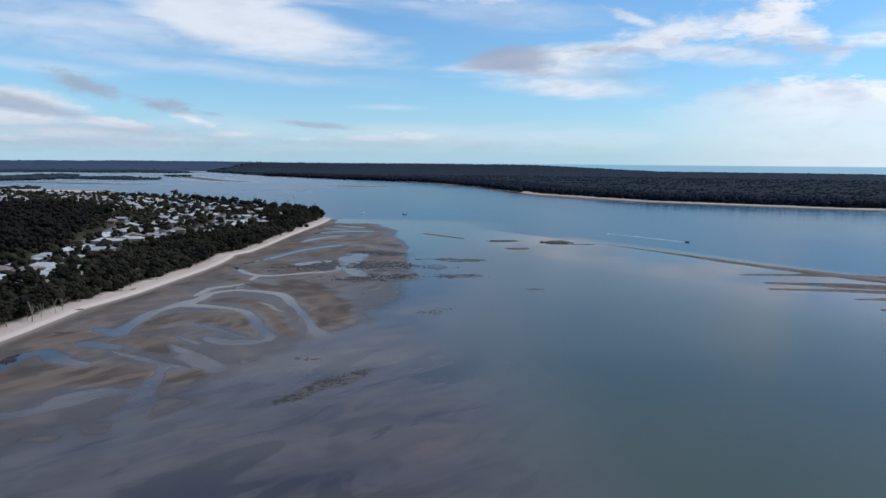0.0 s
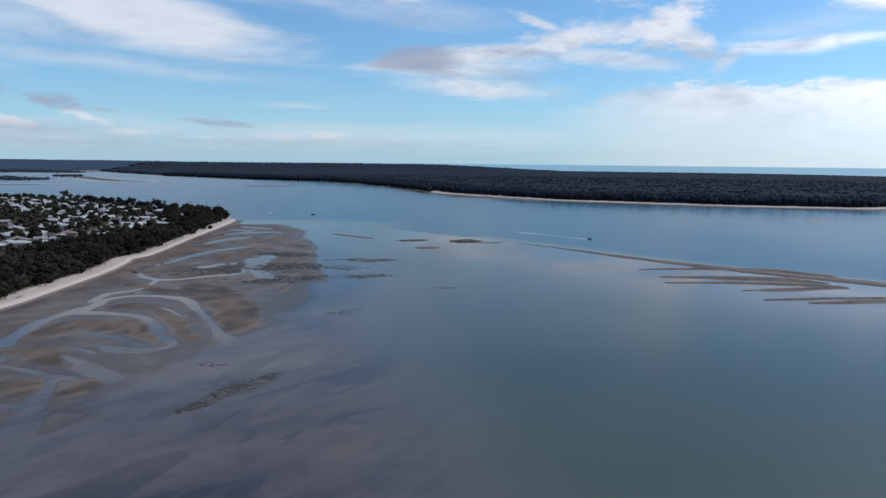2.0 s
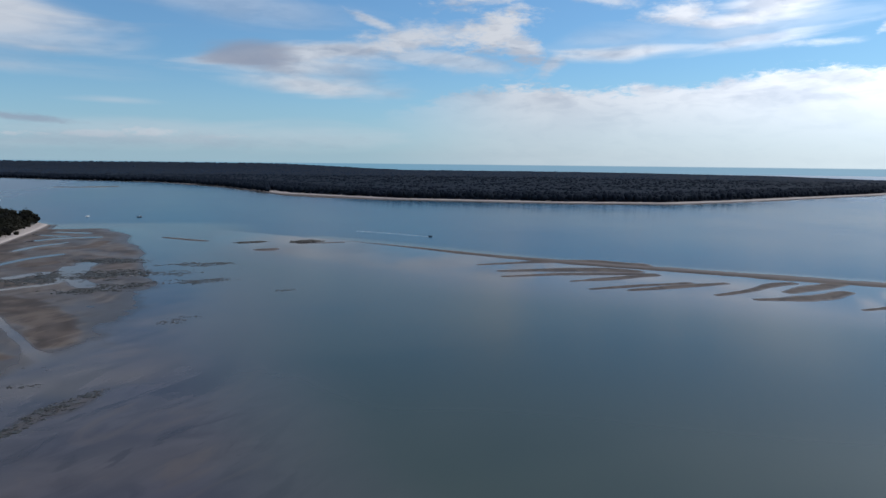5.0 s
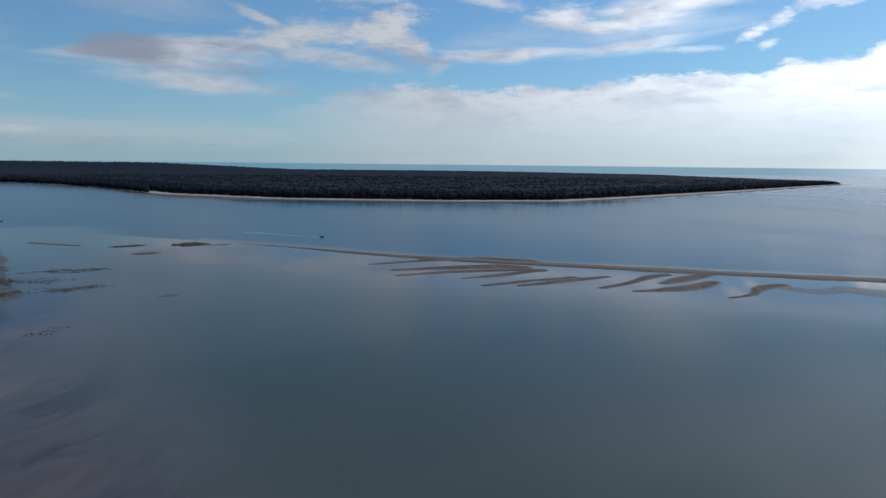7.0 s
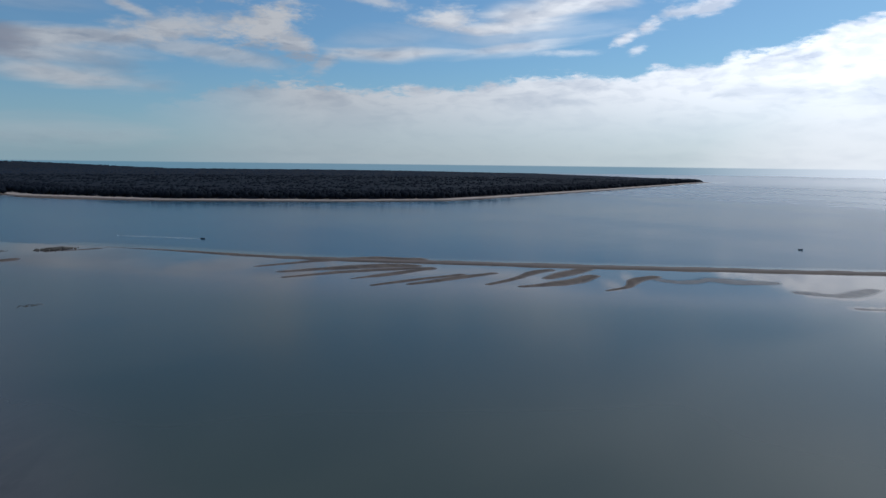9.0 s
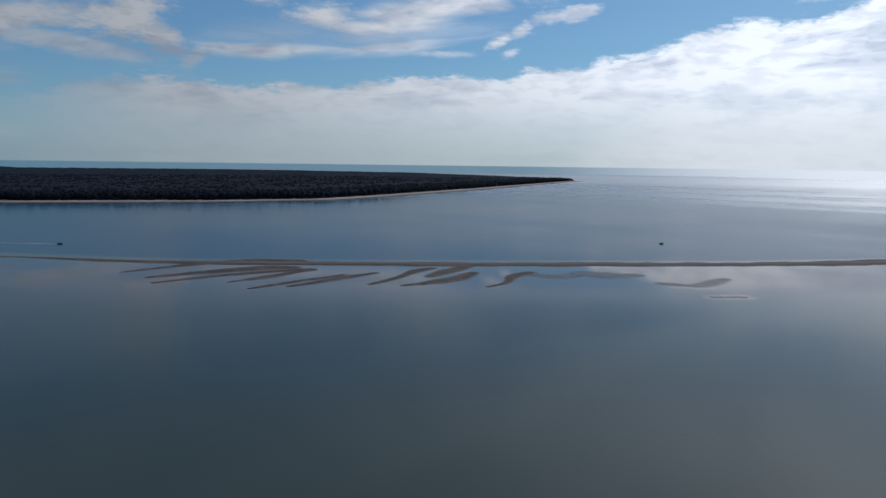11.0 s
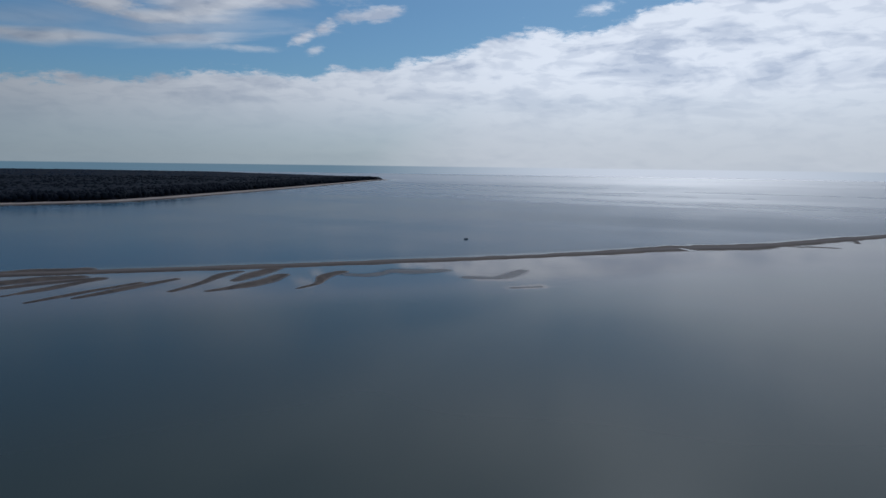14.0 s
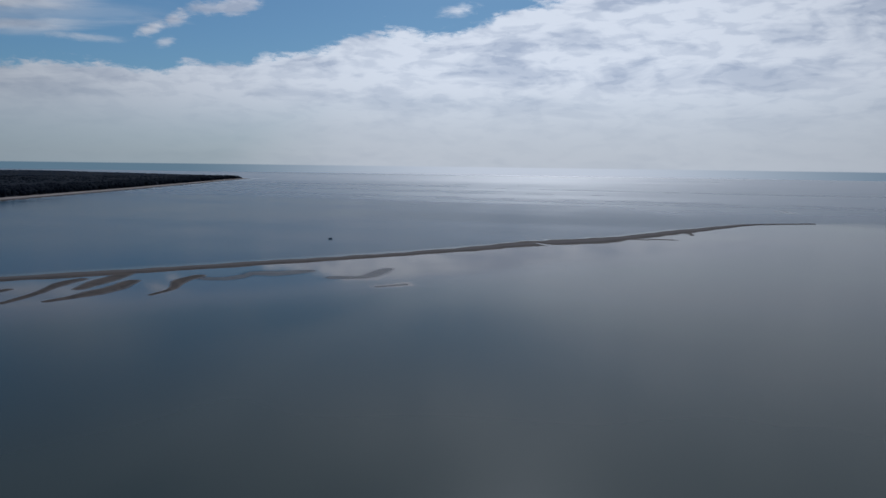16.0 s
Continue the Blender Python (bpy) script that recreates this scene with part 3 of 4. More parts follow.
CREEKS_FAR = (
    ((-132, 381, 2.5), (-118, 360, 3.5), (-104, 354, 3), (-88, 363, 3.5), (-75, 374, 4), (-75, 398, 5), (-78, 429, 6)),
    ((-110, 341, 1.5), (-111, 352, 2)),
    ((-133, 392, 2), (-126, 407, 3), (-121, 425, 4), (-117, 445, 4), (-107, 470, 5), (-93, 488, 5)),
    ((-128, 571, 4), (-112, 588, 5), (-86, 591, 5)),
    ((-137, 621, 4), (-110, 603, 5)),
    ((-124, 513, 4), (-116, 537, 4.5), (-102, 556, 4)),
    ((-122, 640, 5), (-98, 626, 6)),
    ((-70, 444, 8), (-69, 394, 7), (-58, 360, 6)),
    ((-99, 395, 6), (-87, 408, 7)),
)
CREEKS = CREEKS_NEAR + CREEKS_MIDDLE + CREEKS_INNER + CREEKS_FAR


def terrain(x, y):
    """The height of sand, silt and soil over the tide's level."""
    s = inland(x, y)
    edge = np.interp(y, (-400, 90, 165, 225, 340, 400, 500, 600, 720, 800), (-16, -10, -16, -24, -28, -42, -56, -70, -118, -150))
    edge = edge + 14 * (fractal(x, y, 60, 3, 2) - 0.5)
    out = x - edge                                   # metres past the flats' rim
    rim = np.interp(y, (60, 100, 150, 190, 225, 300, 400, 500, 600, 700), (-118, -104, -88, -70, -48, -30, -30, -42, -66, -100))
    flat = 0.045 + 0.05 * sstep(y, 300, 380) - 0.14 * sstep(x - rim + 16 * (fractal(x, y, 30, 2, 12) - 0.5), -14, 16) + 0.05 * sstep(-x, 115, 140)
    slant = x * 0.8 + y * 0.6
    flat = flat + 0.13 * (fractal(slant * 1.7, (y * 0.8 - x * 0.6) * 0.55, 20, 4, 1) - 0.5)
    flat = flat + 0.06 * (fractal(x, y, 7, 2, 21) - 0.5)
    basin = 1.5 * sstep(215 - np.hypot(x - 110, (y - 40) * 0.75) + 70 * (fractal(x, y, 130, 3, 14) - 0.5), 0, 210)
    z = np.where(out < 0, flat, flat - 0.2 * sstep(out, 0, 25) - 0.75 * sstep(out, 5, 80) - basin * sstep(out, 20, 90))
    north = sstep(y - north_shore(np.minimum(x, -140)), -30, 60)
    z = z * (1 - north) + north * -4.2
    # lagoon shelf inside the bar, and the deep river outside it
    bar = main_bar()
    line = smooth_line(bar)
    across = np.full_like(x, 1e9)
    side = np.zeros_like(x)
    for (ax, ay, aw), (bx, by, bw) in zip(line[:-1], line[1:]):
        dx, dy = bx - ax, by - ay
        u = np.clip(((x - ax) * dx + (y - ay) * dy) / (dx * dx + dy * dy), 0, 1)
        far = np.hypot(x - ax - u * dx, y - ay - u * dy)
        closer = far < across
        across = np.where(closer, far, across)
        side = np.where(closer, np.sign(dx * (y - ay) - dy * (x - ax)), side)     # +1 towards the river
    shelf = sstep(across, 45, 190 + 60 * fractal(x, y, 90, 2, 4))
    z = np.where((side < 0) & (x > 0), np.maximum(z, -0.06 - 0.05 * value_noise(x, y, 14, 6) - 2.0 * shelf), z)
    river = np.where(side > 0, sstep(across, 2, 24), 0) * sstep(x, -60, 60)
    z = z * (1 - river) - 4.0 * river
    z = z - 3.5 * sstep(np.hypot(x, y), 650, 1000) * sstep(x, -150, 200)
    z = np.where(s > -16, np.maximum(z, 0.05 + 0.0 * z), z)
    wide, deep = x + 9 * (fractal(x, y, 24, 3, 31) - 0.5), y + 12 * (fractal(x, y, 24, 3, 32) - 0.5)
    for k in BANKS:
        r = ridge(wide, deep, tuple((a, b, w * 1.15) for a, b, w in k), 1.25)
        z = np.where(r > 0, np.maximum(z + 0.20 * r, -0.05 + 0.28 * r), z)
    for k in BANKS_DROWNED:
        r = ridge(wide, deep, k, 1.2)
        z = np.where(r > 0, np.maximum(z, -0.055 + 0.10 * r), z)
    for k in CREEKS:
        z = z - 0.26 * ridge(0.8 * x + 0.2 * wide, 0.8 * y + 0.2 * deep, tuple((a, b, w * 0.98) for a, b, w in k), 1.3) * (s < -8)
    for k in FINGERS:
        r = ridge(x, y, tuple((a, b, w * 1.3) for a, b, w in k))
        z = np.where(r > 0, np.maximum(z, -0.09 + 0.34 * r), z)
    for n, k in enumerate(SHOALS):
        r = ridge(x, y, tuple((a, b, w * 2.1) for a, b, w in k) if n < 4 else k, 1.3)
        z = np.where(r > 0, np.maximum(z, -0.12 + (0.172 if n < 4 else 0.42) * r), z)
    r = ridge(x, y, bar) * np.interp(x, (95, 215), (0.27, 1.0))      # its tip is awash
    z = np.where(r > 0, np.maximum(z, -0.2 + 0.85 * r), z)
    pool = ridge(x, y, ((551, 80, 4), (537, 64, 5), (545, 53, 3)))
    z = z - 1.0 * pool
    # the beach and the town's ground
    breadth = beach_width(y)
    beach = np.clip((s + breadth) / (breadth * 0.5), 0, 1)
    z = np.where(s > -breadth, np.maximum(z, 0.05 + 1.75 * beach**1.2), z)
    z = np.where(s > 0, 1.8 + 0.9 * sstep(s, 0, 12) + 1.5 * sstep(s, 40, 300) + 0.5 * (fractal(x, y, 80, 3) - 0.5), z)
    # island over the river, and far mainland
    i = inside(x, y, ISLAND) + 30 * (fractal(x, y, 120, 3, 8) - 0.5) * sstep(y, 1300, 2000)
    z = np.where(i > -30, np.maximum(z, np.interp(i, (-30, -6, 2, 18, 40), (-2.5, -0.1, 0.9, 1.6, 1.9))), z)
    spit = ridge(x, y, ((-319, 1690, 22), (-262, 1690, 40), (-210, 1730, 15)))
    z = np.where(spit > 0, np.maximum(z, -0.2 + 0.9 * spit), z)
    flats = ridge(x, y, ((132, 1290, 25), (200, 1190, 30), (260, 1110, 12)))
    z = np.where(flats > 0, np.maximum(z, -0.2 + 0.7 * flats), z)
    for k in MUD_ISLANDS:
        r = ridge(x, y, k)
        z = np.where(r > 0, np.maximum(z, -0.5 + 1.3 * r), z)
    for k in MUD_FLATS:
        r = ridge(x, y, k)
        z = np.where(r > 0, np.maximum(z, -0.4 + 0.8 * r), z)
    r = ridge(x, y, ((-950, 1330, 60), (-780, 1275, 75), (-664, 1222, 40)))
    z = np.where(r > 0, np.maximum(z, -0.5 + 1.8 * r), z)
    m = np.hypot(x, y) - 3750 - 250 * fractal(x, y, 700, 3, 6) - 4000 * sstep(np.degrees(np.arctan2(x, y)), 14.5, 16.5)
    z = np.where(m > 0, np.maximum(z, np.minimum(m * 0.02, 3) + 41 * sstep(m, 200, 1200) * (1 - sstep(np.degrees(np.arctan2(x, y)), 3, 17))), z)
    return z


MUD_ISLANDS = (
    ((-1369, 1826, 70), (-1340, 1966, 110), (-1399, 2166, 130), (-1525, 2495, 90)),
    ((-2145, 3198, 160), (-2087, 3466, 230), (-1745, 3268, 190)),
    ((-1293, 2130, 60), (-1182, 2176, 110), (-1042, 2081, 70), (-985, 2103, 35)),
    ((-1929, 3584, 140), (-1720, 3499, 170), (-1442, 3270, 120)), ((-1088, 2490, 40), (-1061, 2502, 45)), ((-915, 1311, 30), (-867, 1323, 32)),
)
MUD_FLATS = (
    ((-1248, 1704, 40), (-1052, 1720, 55), (-884, 1679, 45), (-784, 1711, 25)), ((-1044, 2510, 50), (-788, 2108, 60), (-637, 1969, 30)),
    ((-1406, 2675, 60), (-1195, 2660, 70)),
)


def spaced(*runs):
    """Grid lines from runs of (start, end, step), each step growing evenly where two are given."""
    lines = []
    for a, b, *s in runs:
        v = a
        while v < b - 1e-6:
            lines.append(v)
            u = (v - a) / (b - a)
            v += s[0] + (s[-1] - s[0]) * u
    return np.array(lines + [runs[-1][1]])


def sheet(name, xs, ys, z, mat):
    X, Y = np.meshgrid(xs, ys)
    Z = z(X, Y)
    n, m = len(xs), len(ys)
    me = bpy.data.meshes.new(name)
    me.vertices.add(n * m)
    me.vertices.foreach_set("co", np.stack([X, Y, Z], -1).astype(np.float32).ravel())
    i = (np.arange(m - 1)[:, None] * n + np.arange(n - 1)[None]).ravel()
    quads = np.stack([i, i + 1, i + n + 1, i + n], -1).astype(np.int32)
    me.loops.add(quads.size)
    me.polygons.add(len(quads))
    me.loops.foreach_set("vertex_index", quads.ravel())
    me.polygons.foreach_set("loop_start", np.arange(0, quads.size, 4, dtype=np.int32))
    me.update(calc_edges=True)
    me.shade_smooth()
    me.materials.append(mat)
    return new(name, me), X, Y


RIM = 5000
ground, _, _ = sheet("ground", spaced((-RIM, -400, 220, 12), (-400, -180, 9, 3), (-180, -20, 0.85), (-20, 10, 1.5), (10, 420, 2.0), (420, 920, 3.2), (920, RIM, 12, 220)),
                     spaced((-RIM, -300, 220, 12), (-300, 90, 5, 3.2), (90, 420, 1.3), (420, 740, 2.6), (740, 1500, 8, 20), (1500, RIM, 22, 160)), terrain, SAND)
tagged(ground, "tidal sand flats, sandbars and low wooded shore", "ground", kind="structure")
water, wx, wy = sheet("water", spaced((-RIM, -400, 300, 30), (-400, -180, 20, 6), (-180, -20, 1.5), (-20, 20, 3), (20, 420, 4), (420, 920, 6), (920, RIM, 20, 400)),
                      spaced((-RIM, -300, 300, 20), (-300, 90, 10, 5), (90, 420, 2.0), (420, 740, 4), (740, 1500, 10, 30), (1500, RIM, 40, 300)), lambda x, y: 0 * x, WATER)
tagged(water, "calm silty tide water reflecting a cloudy sky", "water", kind="structure")
sound = np.maximum(-terrain(wx, wy), 0)
lay = water.data.attributes.new("depth", "FLOAT", "POINT")
lay.data.foreach_set("value", sound.astype(np.float32).ravel())
free = np.clip((sound - 2.3) / 1.6, 0, 1)
lay = water.data.attributes.new("open", "FLOAT", "POINT")
lay.data.foreach_set("value", free.astype(np.float32).ravel())


@functools.lru_cache(None)
def height_at(x, y):
    return float(terrain(np.array([[float(x)]]), np.array([[float(y)]]))[0, 0])


# ---------------------------------------------------------------- meshes
def linked(name, verts, faces, mat, smooth=False):
    me = bpy.data.meshes.new(name)
    me.from_pydata([tuple(v) for v in verts], [], faces)
    me.materials.append(mat)
    if smooth:
        me.shade_smooth()
    me.update()
    return new(name, me)


def part(name, bm, mat, parent, label=""):
    """One mesh object under a thing."""
    me = bpy.data.meshes.new(name)
    bm.to_mesh(me)
    bm.free()
    me.materials.append(mat)
    ob = new(name, me)
    ob.parent = parent
    return tagged(ob, label)


def ball(sub):
    bm = bmesh.new()
    bmesh.ops.create_icosphere(bm, subdivisions=sub, radius=1)
    v = np.array([tuple(p.co) for p in bm.verts])
    f = np.array([[p.index for p in q.verts] for q in bm.faces])
    bm.free()
    return v, f


BALL_1, BALL_2 = ball(1), ball(2)


def lumps(places, sizes, shape, rng, rough=0.25):
    """Many uneven clumps in one bag of vertices and triangles. places, sizes: n x 3."""
    v, f = shape
    n = len(places)
    turn = rng.rand(n) * 6.283
    c, s = np.cos(turn)[:, None], np.sin(turn)[:, None]
    p = v[None] * (1 + rough * (rng.rand(n, len(v), 1) - 0.5) * 2)
    x, y = p[..., 0] * c - p[..., 1] * s, p[..., 0] * s + p[..., 1] * c
    p = np.stack([x, y, p[..., 2]], -1) * sizes[:, None] + places[:, None]
    faces = f[None] + (np.arange(n) * len(v))[:, None, None]
    return p.reshape(-1, 3), faces.reshape(-1, 3)


def bag(name, verts, faces, mat, smooth=False):
    """One mesh object from arrays of vertices and triangles."""
    me = bpy.data.meshes.new(name)
    me.vertices.add(len(verts))
    me.vertices.foreach_set("co", np.asarray(verts, np.float32).ravel())
    me.loops.add(faces.size)
    me.polygons.add(len(faces))
    me.loops.foreach_set("vertex_index", np.asarray(faces, np.int32).ravel())
    me.polygons.foreach_set("loop_start", np.arange(0, faces.size, 3, dtype=np.int32))
    me.update(calc_edges=True)
    if smooth:
        me.shade_smooth()
    me.materials.append(mat)
    return new(name, me)


def wood_cells(test, x0, x1, y0, y1, step, rng):
    gx, gy = np.meshgrid(np.arange(x0, x1, step), np.arange(y0, y1, step))
    gx = gx + (rng.rand(*gx.shape) - 0.5) * step * 0.9
    gy = gy + (rng.rand(*gy.shape) - 0.5) * step * 0.9
    keep = test(gx, gy)
    return gx[keep], gy[keep]


def woods(name, x, y, tall, wide, mat, rng, label, shape=BALL_1, clumps=1):
    """A wood seen from far: one clump or two for each crown, and their tops uneven."""
    h = tall * (0.65 + 0.6 * rng.rand(len(x)))
    w = wide * (0.7 + 0.6 * rng.rand(len(x)))
    if clumps > 1:
        x, y, h, w = (np.repeat(q, clumps) for q in (x, y, h, w))
        up = 0.35 + 0.6 * rng.rand(len(x))
        reach = w * np.sqrt(1.05 - up) * 0.62
        x, y = x + rng.normal(size=len(x)) * reach, y + rng.normal(size=len(x)) * reach
        z = terrain(x[None], y[None])[0]
        q = w * (0.30 + 0.22 * rng.rand(len(x)))
        places, sizes = np.stack([x, y, z + h * up - q * 0.3], -1), np.stack([q, q, q * 0.8], -1)
    else:
        z = terrain(x[None], y[None])[0]
        places, sizes = np.stack([x, y, z + h * 0.55], -1), np.stack([w, w, h * 0.5], -1)
    v, f = lumps(places, sizes, shape, rng, 0.3)
    return tagged(bag(name, v, f, mat, clumps == 1), label, "woodland", kind="stuff")


def canopy(name, xs, ys, cover, tall, mat, label):
    """The closed roof of a wood, over which single crowns stand out."""
    X, Y = np.meshgrid(xs, ys)
    inner = cover(X, Y)
    Z = terrain(X, Y) + tall * (0.75 + 0.5 * (fractal(X, Y, 45, 3, 9) - 0.5)) * sstep(inner, 0, 10) - 3 * (inner < 0)
    n = len(xs)
    i = (np.arange(len(ys) - 1)[:, None] * n + np.arange(n - 1)[None]).ravel()
    quads = np.stack([i, i + 1, i + n + 1, i + n], -1)
    quads = quads[(inner.ravel()[quads] > -12).all(-1)]
    me = bpy.data.meshes.new(name)
    tris = np.vstack([quads[:, (0, 1, 2)], quads[:, (0, 2, 3)]])
    used_v, back = np.unique(tris, return_inverse=True)
    verts = np.stack([X.ravel(), Y.ravel(), Z.ravel()], -1)[used_v]
    ob = bag(name, verts, back.reshape(-1, 3), mat, True)
    return tagged(ob, label, "woodland", kind="stuff")


rng = np.random.RandomState(11)
depth_in = lambda x, y: inside(x, y, ISLAND)
x, y = wood_cells(lambda a, b: (depth_in(a, b) > np.where(a < 110, 2, 27)) & (depth_in(a, b) < 110) & (np.hypot(a, b) < 2900) & (a < 2330), -900, 2500, 850, 2800, 7.5, rng)
canopy("woodland_canopy", spaced((-1500, 3000, 14)), spaced((880, 2000, 12), (2000, 4950, 14, 40)), lambda a, b: np.minimum(inside(a, b, ISLAND) - np.where(a < 110, 6, 28), 4900 - np.hypot(a, b)), 12.0, HAZED_WOODS, "closed dark canopy of the island woodland")
woods("shore_woodland", x, y, 11, 4.6, HAZED_WOODS, rng, "dense dark green shore woodland on a low island")
x, y = wood_cells(lambda a, b: (depth_in(a, b) >= 105) & (np.hypot(a, b) < 2700), -900, 2900, 900, 2700, 14, rng)
woods("island_woodland", x, y, 9.4, 6.2, HAZED_WOODS, rng, "dense dark green woodland covering a flat island")
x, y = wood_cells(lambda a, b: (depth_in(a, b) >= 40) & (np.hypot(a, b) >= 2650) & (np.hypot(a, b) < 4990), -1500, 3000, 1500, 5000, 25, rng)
woods("distant_woodland", x, y, 9.0, 9.0, HAZED_FAR_WOODS, rng, "distant woodland across a flat island, paled blue by painted haze")
x, y = wood_cells(lambda a, b: (terrain(a, b) > 3) & (np.hypot(a, b) > 3600) & (np.hypot(a, b) < 4990) & (depth_in(a, b) < 40), -4800, 2500, 1200, 5000, 48, rng)
canopy("mainland_canopy", spaced((-4900, 2600, 32)), spaced((1200, 4950, 32)), lambda a, b: np.minimum((terrain(a, b) - 2.5) * 12, np.minimum(4940 - np.hypot(a, b), np.hypot(a, b) - 3600)) - 1e4 * (inside(a, b, ISLAND) > 20), 16, HAZED_HILLS, "closed canopy of the mainland woods, blued by painted haze")
woods("mainland_woodland", x, y, 11.5, 9, HAZED_HILLS, rng, "distant woodland along the mainland, blued by painted haze")
upriver = lambda a, b: sum((ridge(a, b, k) > 0.4).astype(int) for k in MUD_ISLANDS) > 0
x, y = wood_cells(upriver, -2500, -800, 1250, 3800, 15, rng)
woods("mangrove_woodland", x, y, 6, 8, HAZED_MANGROVE, rng, "low mangroves on mud islands in the river, tinted with painted haze")

# ---------------------------------------------------------------- the town's woods
FOREST = ((-258, 372), (-256, 425), (-335, 600), (-365, 700), (-425, 752), (-540, 765), (-1500, 800), (-1500, 100), (-330, 100), (-300, 300))


def belt_width(y):
    """How deep the trees between the beach and the first houses stand."""
    return np.interp(y, (250, 330, 380, 470, 560, 640, 700), (38, 28, 50, 52, 40, 28, 20))


def in_belt(x, y):
    s = inland(x, y)
    return (s > 1) & (s < belt_width(y) + 10 * (value_noise(x, y, 30, 2) - 0.5)) & (y < 705)


forest_here = lambda a, b: (inside(a, b, FOREST) > 0) & (inland(a, b) > 40)
x, y = wood_cells(forest_here, -900, -230, 100, 800, 7.8, rng)
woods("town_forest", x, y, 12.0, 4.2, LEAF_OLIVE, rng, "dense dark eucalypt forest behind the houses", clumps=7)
x, y = wood_cells(lambda a, b: (inland(a, b) > 30) & ((a < -900) | (b < 100)) & (a > -2600), -2600, -180, -900, 1300, 24, rng)
woods("back_forest", x, y, 13, 16, LEAF_OLIVE, rng, "dark forest stretching inland behind the town")
x, y = wood_cells(lambda a, b: in_belt(a, b) & (inland(a, b) > 2.5), -260, -120, 60, 720, 5.2, rng)
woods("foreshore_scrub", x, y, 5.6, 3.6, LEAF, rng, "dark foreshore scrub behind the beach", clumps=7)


def cone(bm, a, b, ra, rb, sides=7):
    a, b = Vector(a), Vector(b)
    m = Matrix.Translation((a + b) / 2) @ (b - a).to_track_quat("Z", "Y").to_matrix().to_4x4()
    bmesh.ops.create_cone(bm, cap_ends=True, segments=sides, radius1=ra, radius2=rb, depth=(b - a).length, matrix=m)


def make_tree(seed, tall, spread, leaf, label):
    """A coastal tree: a leaning tapered trunk with limbs, and a crown of many small clumps with gaps."""
    r = np.random.RandomState(seed)
    thing = new("tree")
    tagged(thing, label, "tree", "trees of the town and foreshore")
    bm = bmesh.new()
    fork = tall * (0.32 + 0.1 * r.rand())
    lean = (r.rand(2) - 0.5) * tall * 0.12
    cone(bm, (0, 0, -0.3), (lean[0], lean[1], fork), 0.26, 0.19, 8)
    tips = []
    for k in range(6):
        a = k * 1.047 + r.rand() * 0.8
        reach, up = spread * (0.35 + 0.45 * r.rand()), tall * (0.58 + 0.32 * r.rand())
        tip = (lean[0] + math.cos(a) * reach, lean[1] + math.sin(a) * reach, up)
        cone(bm, (lean[0], lean[1], fork - 0.1), tip, 0.13, 0.04, 6)
        tips.append(tip)
    tips.append((lean[0], lean[1], tall * 0.86))
    part("trunk", bm, BARK, thing)
    places, sizes = [], []
    for tip in tips:
        for k in range(15):
            off = r.normal(size=3) * (spread * 0.24, spread * 0.24, tall * 0.09)
            places.append(np.array(tip) + off)
            q = spread * (0.12 + 0.14 * r.rand())
            sizes.append((q, q, q * (0.55 + 0.35 * r.rand())))
    v, f = lumps(np.array(places), np.array(sizes), BALL_1, r, 0.38)
    v[:, 2] = np.maximum(v[:, 2], 0.9)
    crown = bag("crown", v, f, leaf)
    crown.parent = thing
    return thing


def make_bare_tree(seed):
    r = np.random.RandomState(seed)
    thing = new("bare_tree")
    tagged(thing, "bleached leafless tree at the edge of the beach", "tree", "bare trees by the beach")
    bm = bmesh.new()
    cone(bm, (0, 0, -0.3), (0.3, 0.2, 4.2), 0.2, 0.13, 7)
    part("trunk", bm, DEAD, thing)
    bm = bmesh.new()
    for k in range(9):
        a, h = r.rand() * 6.28, 2.4 + 1.8 * r.rand()
        tip = Vector((0.3 + math.cos(a) * (1 + 1.4 * r.rand()), 0.2 + math.sin(a) * (1 + 1.4 * r.rand()), h + 1.5 + 2.5 * r.rand()))
        root = Vector((0.3 * h / 4.2, 0.2 * h / 4.2, h))
        cone(bm, root, tip, 0.07, 0.025, 5)
        for j in range(3):
            mid = root.lerp(tip, 0.4 + 0.2 * j)
            cone(bm, mid, mid + Vector((r.rand() - 0.5, r.rand() - 0.5, 0.6 + 0.5 * r.rand())) * 1.1, 0.03, 0.012, 4)
    part("branch", bm, DEAD, thing)
    return thing


TREES = [
    make_tree(1, 11.5, 4.6, LEAF, "dark green coastal tree with a rounded uneven crown"),
    make_tree(2, 9.0, 4.0, LEAF_OLIVE, "olive green eucalypt with an open crown"),
    make_tree(3, 13.5, 4.4, LEAF, "tall dark green coastal tree with a broken crown"),
    make_tree(4, 7.5, 3.6, LEAF, "low dark green garden tree"),
    make_tree(5, 10.5, 5.4, LEAF_OLIVE, "spreading olive green tree with gaps in its crown"),
]
used = [0] * len(TREES)


def plant(kind, x, y, size, turn):
    m = pose(x, y, height_at(x, y), 0, 0, turn)
    if used[kind] == 0:
        used[kind] = 1
        TREES[kind].matrix_basis = m
        TREES[kind].scale = (size, size, size)
        return
    ob = copy_thing(TREES[kind], m)
    ob.scale = (size, size, size)


# ---------------------------------------------------------------- houses
def slab(bm, x0, x1, y0, y1, z0, z1):
    bmesh.ops.create_cube(bm, size=1, matrix=Matrix.Translation(((x0 + x1) / 2, (y0 + y1) / 2, (z0 + z1) / 2)) @ Matrix.Diagonal((x1 - x0, y1 - y0, z1 - z0, 1)))


